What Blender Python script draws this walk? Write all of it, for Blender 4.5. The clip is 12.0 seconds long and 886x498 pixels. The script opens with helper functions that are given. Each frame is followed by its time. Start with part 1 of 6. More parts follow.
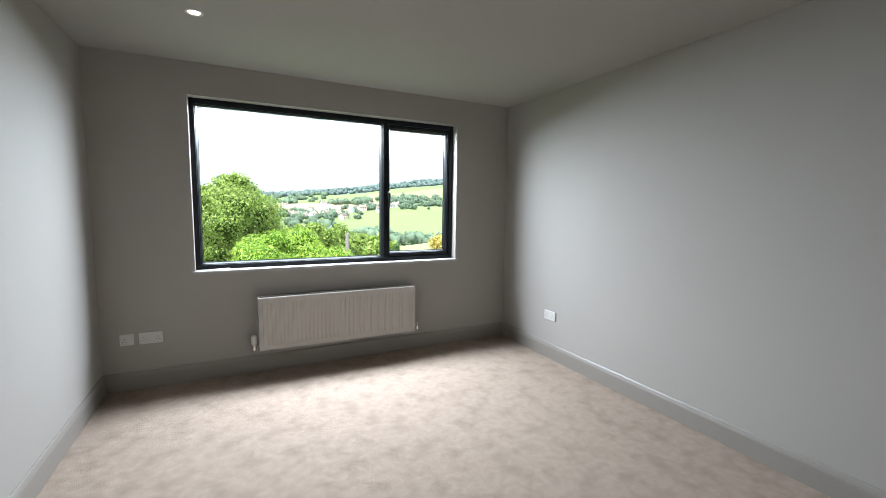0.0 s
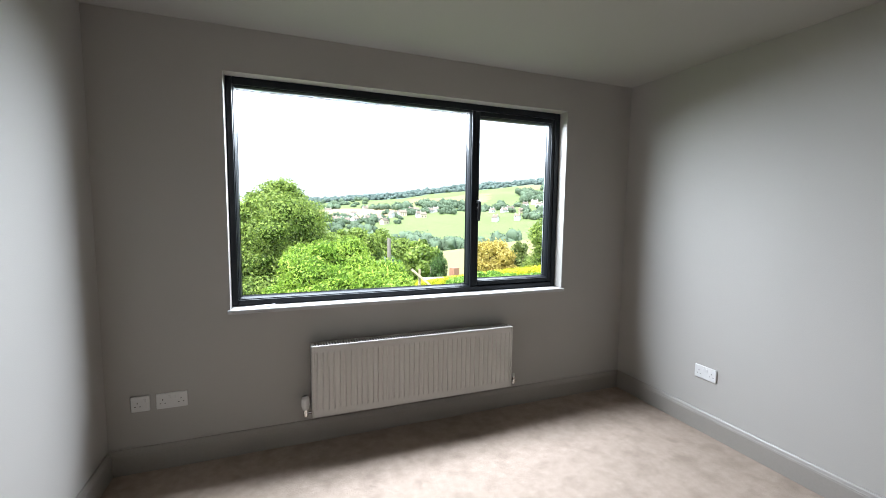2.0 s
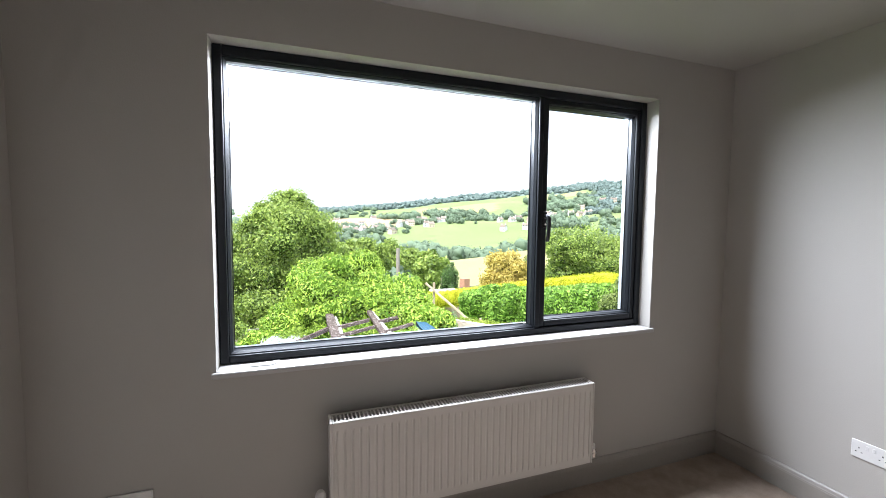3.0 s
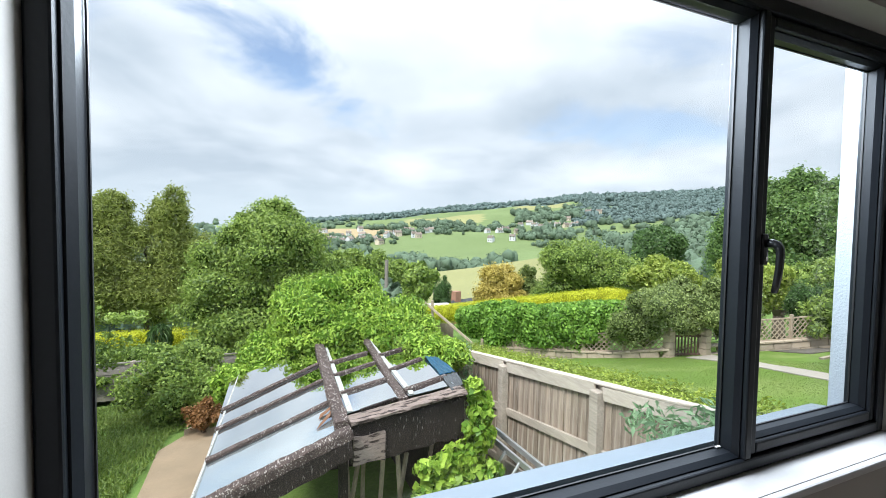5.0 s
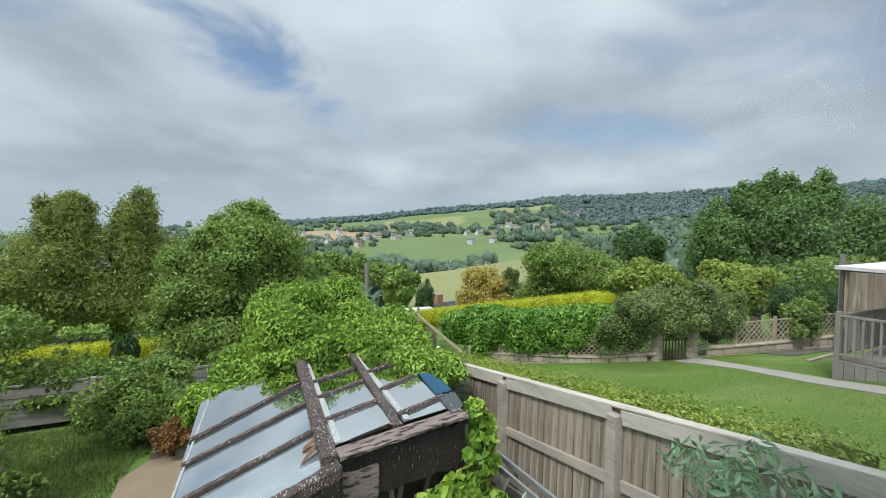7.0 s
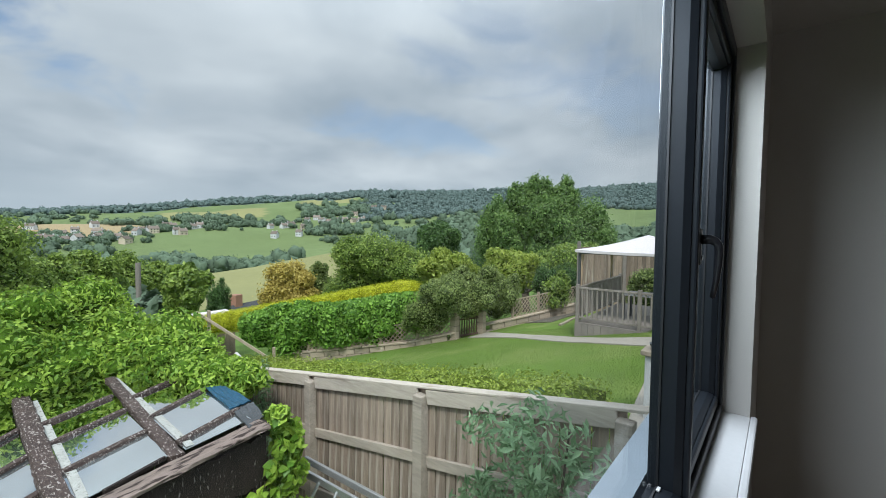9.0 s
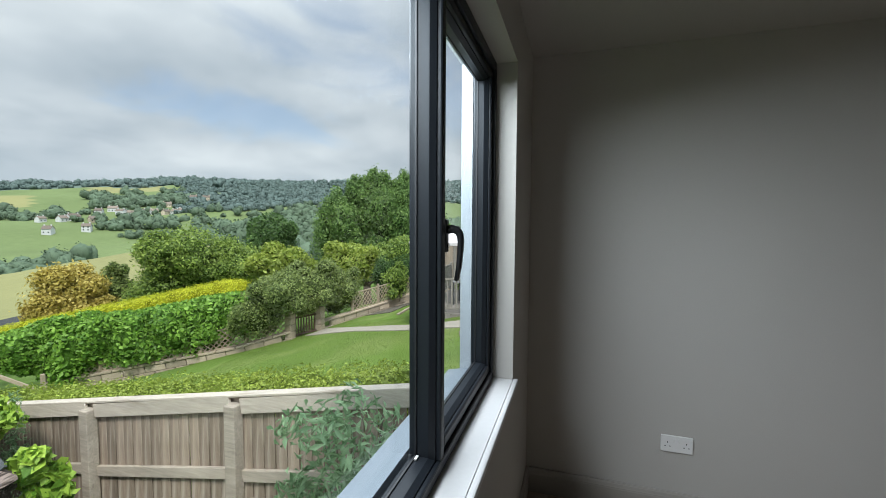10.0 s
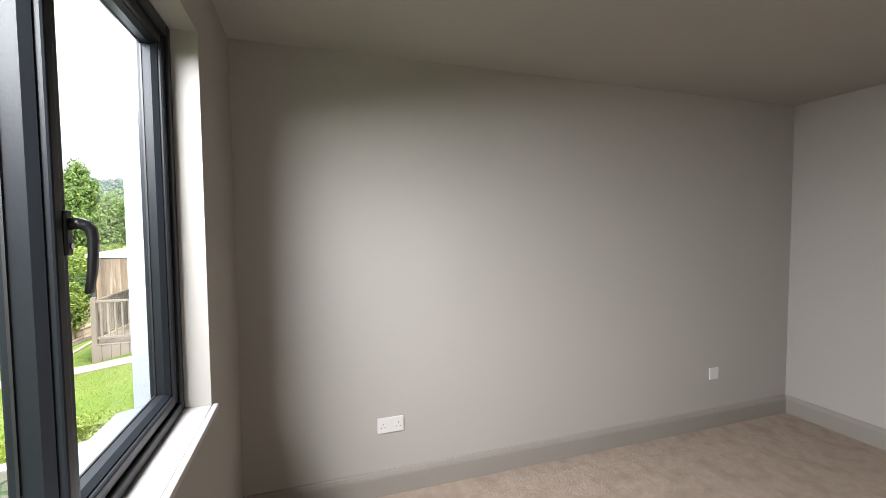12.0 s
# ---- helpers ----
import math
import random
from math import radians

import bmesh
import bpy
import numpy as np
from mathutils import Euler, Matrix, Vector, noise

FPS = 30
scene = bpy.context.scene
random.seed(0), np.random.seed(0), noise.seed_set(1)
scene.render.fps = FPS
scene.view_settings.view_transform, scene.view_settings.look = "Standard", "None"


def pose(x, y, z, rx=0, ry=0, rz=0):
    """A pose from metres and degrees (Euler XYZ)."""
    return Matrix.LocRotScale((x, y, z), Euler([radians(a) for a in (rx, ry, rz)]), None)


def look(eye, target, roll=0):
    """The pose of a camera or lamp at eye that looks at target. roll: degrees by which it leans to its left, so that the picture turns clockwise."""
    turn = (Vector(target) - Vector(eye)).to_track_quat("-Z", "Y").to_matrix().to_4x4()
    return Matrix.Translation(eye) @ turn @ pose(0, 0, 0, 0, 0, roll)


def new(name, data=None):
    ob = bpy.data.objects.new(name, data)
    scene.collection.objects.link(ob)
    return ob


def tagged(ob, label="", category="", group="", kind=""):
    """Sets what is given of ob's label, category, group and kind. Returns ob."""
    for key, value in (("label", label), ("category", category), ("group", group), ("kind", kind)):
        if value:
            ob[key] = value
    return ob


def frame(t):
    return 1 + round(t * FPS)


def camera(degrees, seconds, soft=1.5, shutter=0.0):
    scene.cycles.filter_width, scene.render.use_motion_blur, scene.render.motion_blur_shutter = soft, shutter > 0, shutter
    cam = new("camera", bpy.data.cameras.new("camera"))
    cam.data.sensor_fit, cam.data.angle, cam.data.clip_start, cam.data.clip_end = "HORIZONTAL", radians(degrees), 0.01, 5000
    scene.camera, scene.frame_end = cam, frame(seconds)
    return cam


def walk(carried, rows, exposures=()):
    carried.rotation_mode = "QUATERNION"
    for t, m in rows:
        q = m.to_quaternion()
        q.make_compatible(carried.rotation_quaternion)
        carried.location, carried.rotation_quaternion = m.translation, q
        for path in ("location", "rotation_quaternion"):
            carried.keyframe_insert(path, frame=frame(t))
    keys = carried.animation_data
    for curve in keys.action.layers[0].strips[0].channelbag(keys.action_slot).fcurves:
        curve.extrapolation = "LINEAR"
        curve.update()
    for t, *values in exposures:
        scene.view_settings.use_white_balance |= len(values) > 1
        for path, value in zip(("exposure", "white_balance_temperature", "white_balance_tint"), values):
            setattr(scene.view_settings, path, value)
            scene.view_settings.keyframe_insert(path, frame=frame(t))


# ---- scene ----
cam = camera(94.1, 12.0, soft=0.8)
PATH = [
    (0, (0.298, -3.625, 1.374), (1.188, -1.845, 1.17), 0.8),
    (0.5, (0.318, -3.52, 1.391), (1.162, -1.72, 1.173), 1.1),
    (1, (0.31, -3.231, 1.415), (1.112, -1.41, 1.208), 1.0),
    (1.5, (0.296, -2.963, 1.431), (1.053, -1.123, 1.23), 0.9),
    (2, (0.29, -2.565, 1.428), (1.009, -0.708, 1.245), 0.7),
    (2.5, (0.29, -2.22, 1.445), (0.984, -0.351, 1.279), 0.5),
    (3, (0.293, -1.818, 1.471), (0.978, 0.056, 1.333), 0.6),
    (3.5, (0.308, -1.501, 1.473), (0.996, 0.373, 1.353), 0.4),
    (3.7, (0.317, -1.381, 1.475), (1.013, 0.492, 1.372), 0.3),
    (5.3, (0.318, -0.525, 1.53), (1.065, 1.33, 1.448), 0.9),
    (5.5, (0.326, -0.456, 1.537), (1.073, 1.398, 1.459), 0.9),
    (6, (0.328, -0.248, 1.555), (1.103, 1.594, 1.485), 0.8),
    (6.5, (0.316, -0.205, 1.563), (1.11, 1.63, 1.497), 0.7),
    (6.7, (0.316, -0.19, 1.562), (1.119, 1.64, 1.493), 0.7),
    (8.3, (0.372, -0.045, 1.535), (1.583, 1.545, 1.451), 0.6),
    (8.5, (0.386, -0.037, 1.53), (1.687, 1.478, 1.444), 0.6),
    (9, (0.44, -0.062, 1.518), (1.985, 1.204, 1.421), 0.5),
    (9.5, (0.484, -0.138, 1.518), (2.236, 0.818, 1.403), 0.4),
    (10, (0.536, -0.238, 1.515), (2.436, 0.372, 1.389), 0.3),
    (10.5, (0.583, -0.321, 1.51), (2.56, -0.048, 1.383), 0.2),
    (11, (0.607, -0.343, 1.508), (2.602, -0.401, 1.379), 0.0),
    (11.5, (0.611, -0.342, 1.505), (2.578, -0.682, 1.376), -0.1),
    (12, (0.609, -0.351, 1.484), (2.51, -0.964, 1.384), -0.5),
]
walk(cam, [(t, look(eye, target, roll)) for t, eye, target, roll in PATH],
     [(0, 1.6, 6350, 11), (2.0, 1.55, 6350, 13), (2.5, 1.6, 6350, 14), (3.6, 1.35, 6650, 20), (5.2, 0.45, 6300, 11), (5.5, 0.18, 6250, 10), (6.0, 0.0, 6250, 10), (8.5, -0.08, 6200, 10), (9.5, 0.0, 6300, 9), (10.5, 0.45, 7150, 13), (11.0, 0.75, 8100, 19), (11.5, 1.1, 7200, 20), (12.0, 1.5, 7200, 18)])

# ---------------------------------------------------------------- world and sun
world = bpy.data.worlds.new("sky")
scene.world = world
world.use_nodes = True
wn, wl = world.node_tree.nodes, world.node_tree.links
wn.clear()
sky = wn.new("ShaderNodeTexSky")
sky.sky_type, sky.sun_disc = "NISHITA", False
sky.sun_elevation, sky.sun_rotation = radians(52), radians(215)
sky.air_density, sky.dust_density, sky.ozone_density = 1.0, 2.0, 1.0
sky_gain = wn.new("ShaderNodeVectorMath")
sky_gain.operation = "SCALE"
sky_gain.inputs["Scale"].default_value = 0.14
wl.new(sky.outputs[0], sky_gain.inputs[0])
coord = wn.new("ShaderNodeTexCoord")
split = wn.new("ShaderNodeSeparateXYZ")
wl.new(coord.outputs["Generated"], split.inputs[0])


def wmath(op, a, b=None, clamp=False):
    n = wn.new("ShaderNodeMath")
    n.operation, n.use_clamp = op, clamp
    for i, v in enumerate((a, b)):
        if v is None:
            continue
        if isinstance(v, (int, float)):
            n.inputs[i].default_value = v
        else:
            wl.new(v, n.inputs[i])
    return n.outputs[0]


az = wmath("ARCTAN2", split.outputs[0], split.outputs[1])
el = wmath("ARCSINE", split.outputs[2])
up = wmath("ADD", wmath("MAXIMUM", split.outputs[2], 0.0), 0.22)
flat = wn.new("ShaderNodeCombineXYZ")
wl.new(wmath("DIVIDE", split.outputs[0], up), flat.inputs[0])
wl.new(wmath("DIVIDE", split.outputs[1], up), flat.inputs[1])


def cloud_noise(scale, detail, rough, offset, warp=0.0):
    mv = wn.new("ShaderNodeVectorMath")
    mv.operation = "ADD"
    mv.inputs[1].default_value = offset
    wl.new(flat.outputs[0], mv.inputs[0])
    n = wn.new("ShaderNodeTexNoise")
    n.inputs["Scale"].default_value, n.inputs["Detail"].default_value = scale, detail
    n.inputs["Roughness"].default_value, n.inputs["Distortion"].default_value = rough, warp
    wl.new(mv.outputs[0], n.inputs["Vector"])
    return n.outputs[0]


def ranged(v, lo, hi, out_lo=0.0, out_hi=1.0):
    n = wn.new("ShaderNodeMapRange")
    n.interpolation_type = "SMOOTHSTEP"
    for key, value in zip(("From Min", "From Max", "To Min", "To Max"), (lo, hi, out_lo, out_hi)):
        n.inputs[key].default_value = value
    wl.new(v, n.inputs["Value"])
    return n.outputs[0]


# broken cloud: the gaps of blue between the banks, with ragged edges
edge = wmath("MULTIPLY", wmath("SUBTRACT", cloud_noise(1.9, 9.0, 0.6, (1.7, 0.4, 0.0), 0.6), 0.5), 4.6)
gaps = None
for ga, ge, wide, tall, lean, deep in ((3.0, 19.3, 8.5, 4.2, 0.40, 0.95), (48.0, 13.0, 10.0, 2.6, 0.0, 0.55), (66.0, 19.0, 14.0, 5.5, 0.2, 0.5),
                                       (-45.0, 30.0, 16.0, 6.0, 0.3, 0.7), (120.0, 25.0, 20.0, 6.0, -0.2, 0.7), (180.0, 40.0, 25.0, 9.0, 0.0, 0.8), (-110.0, 35.0, 20.0, 8.0, 0.0, 0.7)):
    u = wmath("SUBTRACT", az, radians(ga))
    v = wmath("ADD", wmath("SUBTRACT", el, radians(ge)), wmath("MULTIPLY", u, lean))
    d = wmath("SQRT", wmath("ADD", wmath("POWER", wmath("ABSOLUTE", wmath("DIVIDE", u, radians(wide))), 2.0), wmath("POWER", wmath("ABSOLUTE", wmath("DIVIDE", v, radians(tall))), 2.0)))
    g = ranged(wmath("ADD", d, edge), 0.0, 1.5, deep, 0.0)
    gaps = g if gaps is None else wmath("MAXIMUM", gaps, g)
tone = wmath("ADD", wmath("MULTIPLY", cloud_noise(0.9, 5.0, 0.5, (3.2, 1.1, 0.0), 0.4), 0.75), wmath("MULTIPLY", cloud_noise(2.6, 5.0, 0.5, (0.3, 2.2, 0.0), 0.3), 0.25))
shade = wn.new("ShaderNodeValToRGB")
shade.color_ramp.elements[0].position, shade.color_ramp.elements[0].color = 0.36, (0.39, 0.45, 0.515, 1)
shade.color_ramp.elements[1].position, shade.color_ramp.elements[1].color = 0.63, (0.68, 0.725, 0.765, 1)
wl.new(tone, shade.inputs[0])
haze = wn.new("ShaderNodeMix")
haze.data_type = "RGBA"
haze.inputs["B"].default_value = (0.47, 0.54, 0.60, 1)
wl.new(ranged(split.outputs[2], 0.02, 0.16, 0.9, 0.0), haze.inputs["Factor"])
wl.new(shade.outputs[0], haze.inputs["A"])
blue = wn.new("ShaderNodeMix")
blue.data_type = "RGBA"
wl.new(gaps, blue.inputs["Factor"])
wl.new(haze.outputs["Result"], blue.inputs["A"])
wl.new(sky_gain.outputs[0], blue.inputs["B"])
# an overcast sky is brighter towards the zenith
dome = wn.new("ShaderNodeVectorMath")
dome.operation = "SCALE"
wl.new(blue.outputs["Result"], dome.inputs[0])
wl.new(ranged(split.outputs[2], 0.35, 1.0, 1.0, 3.0), dome.inputs["Scale"])
back = wn.new("ShaderNodeBackground")
wl.new(dome.outputs[0], back.inputs[0])
back.inputs[1].default_value = 1.12
wout = wn.new("ShaderNodeOutputWorld")
wl.new(back.outputs[0], wout.inputs[0])

sun = new("sun", bpy.data.lights.new("sun", "SUN"))
sun.data.energy, sun.data.angle, sun.data.color = 3.2, radians(10), (1.0, 0.95, 0.87)
sun.matrix_world = look((-38, -26, 62), (0, 0, 0))

# added lamp outside above the window tops up the sky's light in the room
sky_fill = new("sky_fill_lamp", bpy.data.lights.new("sky_fill_lamp", "AREA"))
sky_fill.data.shape, sky_fill.data.size, sky_fill.data.size_y = "RECTANGLE", 3.2, 1.1
sky_fill.data.energy, sky_fill.data.color, sky_fill.data.spread = 290.0, (0.80, 0.90, 1.0), radians(160)
sky_fill.matrix_world = look((1.1, 0.66, 2.55), (1.1, -0.34, 2.42))


# ---------------------------------------------------------------- materials
def material(name, base, rough=0.6, metal=0.0, vary=0.12, scale=8.0, fine=60.0, bump=0.0, spec=0.5, per=None, spread=0.0, dirt_or_sun=None, grain=None):
    """A procedural surface: two scales of tone variation, fine relief, and a tone per object or island."""
    m = bpy.data.materials.new(name)
    m.use_nodes = True
    nt = m.node_tree
    n, l = nt.nodes, nt.links
    p = n["Principled BSDF"]
    p.inputs["Roughness"].default_value, p.inputs["Metallic"].default_value = rough, metal
    p.inputs["Specular IOR Level"].default_value = spec
    tc = n.new("ShaderNodeTexCoord")
    big = n.new("ShaderNodeTexNoise")
    big.inputs["Scale"].default_value, big.inputs["Detail"].default_value = scale, 4
    small = n.new("ShaderNodeTexNoise")
    small.inputs["Scale"].default_value, small.inputs["Detail"].default_value = fine, 3
    where = tc.outputs["Object"]
    if grain:
        mp = n.new("ShaderNodeMapping")
        mp.inputs["Scale"].default_value = grain
        l.new(where, mp.inputs["Vector"])
        where = mp.outputs[0]
    l.new(where, big.inputs["Vector"])
    l.new(where, small.inputs["Vector"])
    mix = n.new("ShaderNodeMath")
    mix.operation = "ADD"
    l.new(big.outputs[0], mix.inputs[0])
    l.new(small.outputs[0], mix.inputs[1])
    rng = n.new("ShaderNodeMapRange")
    rng.inputs["From Min"].default_value, rng.inputs["From Max"].default_value = 0.6, 1.4
    rng.inputs["To Min"].default_value, rng.inputs["To Max"].default_value = 1 - vary, 1 + vary
    l.new(mix.outputs[0], rng.inputs["Value"])
    gain = rng.outputs[0]
    if per:
        src = n.new("ShaderNodeObjectInfo" if per == "object" else "ShaderNodeNewGeometry")
        r2 = n.new("ShaderNodeMapRange")
        r2.inputs["To Min"].default_value, r2.inputs["To Max"].default_value = 1 - spread, 1 + spread
        l.new(src.outputs["Random" if per == "object" else "Random Per Island"], r2.inputs["Value"])
        mul = n.new("ShaderNodeMath")
        mul.operation = "MULTIPLY"
        l.new(gain, mul.inputs[0])
        l.new(r2.outputs[0], mul.inputs[1])
        gain = mul.outputs[0]
    col = n.new("ShaderNodeVectorMath")
    col.operation = "SCALE"
    col.inputs[0].default_value = base[:3]
    l.new(gain, col.inputs["Scale"])
    out = col.outputs[0]
    if dirt_or_sun:
        dcol, lo, hi, dscale = dirt_or_sun
        dn = n.new("ShaderNodeTexNoise")
        dn.inputs["Scale"].default_value, dn.inputs["Detail"].default_value = dscale, 6
        l.new(where, dn.inputs["Vector"])
        dr = n.new("ShaderNodeMapRange")
        dr.inputs["From Min"].default_value, dr.inputs["From Max"].default_value = lo, hi
        l.new(dn.outputs[0], dr.inputs["Value"])
        dm = n.new("ShaderNodeMix")
        dm.data_type = "RGBA"
        l.new(dr.outputs[0], dm.inputs["Factor"])
        l.new(out, dm.inputs["A"])
        dm.inputs["B"].default_value = (*dcol, 1)
        out = dm.outputs["Result"]
    l.new(out, p.inputs["Base Color"])
    if bump:
        b = n.new("ShaderNodeBump")
        b.inputs["Strength"].default_value, b.inputs["Distance"].default_value = bump, 0.01
        l.new(mix.outputs[0], b.inputs["Height"])
        l.new(b.outputs[0], p.inputs["Normal"])
    return m


INNER = {}


def leaf_material(name, a, b, through_light=0.35, gloss=0.45):
    """Leaves: a tone of their own for each leaf, light shining through."""
    m = bpy.data.materials.new(name)
    m.use_nodes = True
    n, l = m.node_tree.nodes, m.node_tree.links
    p = n["Principled BSDF"]
    p.inputs["Roughness"].default_value = gloss
    p.inputs["Specular IOR Level"].default_value = 0.35
    g = n.new("ShaderNodeNewGeometry")
    ramp = n.new("ShaderNodeValToRGB")
    ramp.color_ramp.elements[0].color, ramp.color_ramp.elements[1].color = (*a, 1), (*b, 1)
    tc = n.new("ShaderNodeTexCoord")
    big = n.new("ShaderNodeTexNoise")
    big.inputs["Scale"].default_value = 0.9
    l.new(tc.outputs["Object"], big.inputs["Vector"])
    add = n.new("ShaderNodeMath")
    add.operation = "MULTIPLY_ADD"
    l.new(big.outputs[0], add.inputs[0])
    add.inputs[1].default_value = 0.9
    half = n.new("ShaderNodeMath")
    half.operation = "MULTIPLY_ADD"
    l.new(g.outputs["Random Per Island"], half.inputs[0])
    half.inputs[1].default_value, half.inputs[2].default_value = 0.85, -0.38
    l.new(half.outputs[0], add.inputs[2])
    l.new(add.outputs[0], ramp.inputs[0])
    l.new(ramp.outputs[0], p.inputs["Base Color"])
    tr = n.new("ShaderNodeBsdfTranslucent")
    l.new(ramp.outputs[0], tr.inputs[0])
    mx = n.new("ShaderNodeMixShader")
    mx.inputs[0].default_value = through_light
    l.new(p.outputs[0], mx.inputs[1])
    l.new(tr.outputs[0], mx.inputs[2])
    l.new(mx.outputs[0], n["Material Output"].inputs[0])
    # inner mass far darker than the leaves: shade in the gaps put into colour
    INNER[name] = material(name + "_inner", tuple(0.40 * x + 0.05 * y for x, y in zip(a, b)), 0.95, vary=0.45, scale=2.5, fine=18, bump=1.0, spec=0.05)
    return m


def glass_material(name, tint, gloss, rough=0.0, film=0.0, film_color=(0.5, 0.53, 0.52)):
    """A thin pane: clear, with a Fresnel reflection, and a pale film for grime and reflected sky where there is one."""
    m = bpy.data.materials.new(name)
    m.use_nodes = True
    n, l = m.node_tree.nodes, m.node_tree.links
    clear = n.new("ShaderNodeBsdfTransparent")
    clear.inputs[0].default_value = (*tint, 1)
    shine = n.new("ShaderNodeBsdfGlossy")
    shine.inputs["Roughness"].default_value = rough
    fr = n.new("ShaderNodeLayerWeight")
    fr.inputs["Blend"].default_value = 0.5
    p5 = n.new("ShaderNodeMath")
    p5.operation = "POWER"
    l.new(fr.outputs["Facing"], p5.inputs[0])
    p5.inputs[1].default_value = 4.5
    k = n.new("ShaderNodeMath")
    k.operation, k.use_clamp = "MULTIPLY_ADD", True
    l.new(p5.outputs[0], k.inputs[0])
    k.inputs[1].default_value, k.inputs[2].default_value = gloss * 0.8, gloss * 0.045
    under = clear.outputs[0]
    if film:
        d = n.new("ShaderNodeBsdfDiffuse")
        d.inputs[0].default_value = (*film_color, 1)
        tc = n.new("ShaderNodeTexCoord")
        no = n.new("ShaderNodeTexNoise")
        no.inputs["Scale"].default_value, no.inputs["Detail"].default_value = 3.0, 6
        l.new(tc.outputs["Object"], no.inputs["Vector"])
        r = n.new("ShaderNodeMapRange")
        r.inputs["From Min"].default_value, r.inputs["From Max"].default_value = 0.3, 0.7
        r.inputs["To Min"].default_value, r.inputs["To Max"].default_value = film * 0.65, min(1.0, film * 1.3)
        l.new(no.outputs[0], r.inputs["Value"])
        m1 = n.new("ShaderNodeMixShader")
        l.new(r.outputs[0], m1.inputs[0])
        l.new(under, m1.inputs[1])
        l.new(d.outputs[0], m1.inputs[2])
        under = m1.outputs[0]
    mx = n.new("ShaderNodeMixShader")
    l.new(k.outputs[0], mx.inputs[0])
    l.new(under, mx.inputs[1])
    l.new(shine.outputs[0], mx.inputs[2])
    l.new(mx.outputs[0], n["Material Output"].inputs[0])
    return m


M_WALL = material("greige_wall_paint", (0.36, 0.341, 0.312), 0.75, vary=0.03, scale=1.5, fine=220, bump=0.06, spec=0.25)
M_CEIL = material("ceiling_paint", (0.36, 0.347, 0.318), 0.85, vary=0.02, scale=1.5, fine=200, bump=0.05, spec=0.2)
M_SKIRT = material("grey_satin_paint", (0.25, 0.228, 0.203), 0.4, vary=0.05, scale=4, fine=90, bump=0.04)
M_CARPET = material("beige_carpet", (0.385, 0.304, 0.245), 0.95, vary=0.16, scale=22.0, fine=330, bump=0.8, spec=0.05, dirt_or_sun=((0.30, 0.236, 0.19), 0.48, 0.72, 8.0))
M_FRAME = material("anthracite_window_frame", (0.010, 0.012, 0.015), 0.38, vary=0.12, scale=6, fine=120, bump=0.03, spec=0.22)
M_GASKET = material("black_rubber", (0.008, 0.008, 0.009), 0.5, vary=0.1)
M_SILL = material("white_sill_board", (0.40, 0.39, 0.38), 0.45, vary=0.04, scale=5, fine=80, bump=0.02)
# pale sill's colour darkened to offset the added lamp's light on it
M_OUTSILL = material("darkened_outer_sill", (0.17, 0.195, 0.22), 0.35, vary=0.06, scale=4, fine=60)
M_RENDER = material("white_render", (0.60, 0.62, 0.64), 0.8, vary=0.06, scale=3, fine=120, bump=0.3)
# the white render again, its colour dulled to offset strong light on the reveal
M_REVEAL = material("dulled_white_reveal", (0.40, 0.43, 0.46), 0.8, vary=0.06, scale=3, fine=120, bump=0.3)
M_RAD = material("off_white_enamel", (0.50, 0.475, 0.44), 0.35, vary=0.03, scale=4, fine=60)
M_PLASTIC = material("white_plastic", (0.58, 0.57, 0.55), 0.35, vary=0.02)
M_DARK = material("dark_slot", (0.02, 0.02, 0.02), 0.6)
M_CHROME = material("chrome", (0.65, 0.63, 0.6), 0.2, 1.0, vary=0.05)
M_BLACKMETAL = material("black_handle", (0.015, 0.015, 0.017), 0.3, 0.2, vary=0.05)
M_PANE = glass_material("window_glass", (0.95, 0.965, 0.96), 0.35)
# the film's pale blue paints in reflected sky along with grime
M_GHGLASS = glass_material("dirty_sky_tinted_glass", (0.5, 0.56, 0.56), 6.0, 0.015, 0.72, (0.36, 0.42, 0.435))
M_FENCE = material("weathered_fence_board", (0.255, 0.20, 0.155), 0.85, vary=0.4, scale=9, fine=60, bump=0.5, per="object", spread=0.28, dirt_or_sun=((0.44, 0.39, 0.33), 0.60, 0.70, 7.0), grain=(1, 1, 0.09))
M_RAIL = material("grey_timber_rail", (0.34, 0.295, 0.245), 0.85, vary=0.3, scale=9, fine=60, bump=0.4, per="object", spread=0.12, dirt_or_sun=((0.16, 0.12, 0.09), 0.64, 0.70, 5.0), grain=(1, 0.10, 1))
M_OLDWOOD = material("peeling_black_stained_timber", (0.020, 0.014, 0.012), 0.7, vary=0.4, scale=8, fine=60, bump=0.6, spec=0.3, dirt_or_sun=((0.20, 0.18, 0.165), 0.62, 0.70, 70), grain=(1, 1, 0.25))
M_OLDTOP = material("weathered_beam_top", (0.060, 0.042, 0.037), 0.8, vary=0.5, scale=10, fine=70, bump=0.7, spec=0.3, dirt_or_sun=((0.34, 0.305, 0.28), 0.57, 0.64, 75), grain=(1, 0.3, 1))
M_CAPTOP = material("grey_peeling_board", (0.20, 0.155, 0.135), 0.85, vary=0.35, scale=7, fine=70, bump=0.6, spec=0.3, dirt_or_sun=((0.035, 0.024, 0.02), 0.52, 0.60, 26), grain=(0.25, 1, 1))
M_CAPWHITE = material("chalky_white_putty", (0.36, 0.365, 0.34), 0.85, vary=0.2, scale=12, fine=60, bump=0.4, dirt_or_sun=((0.10, 0.085, 0.07), 0.58, 0.66, 40))
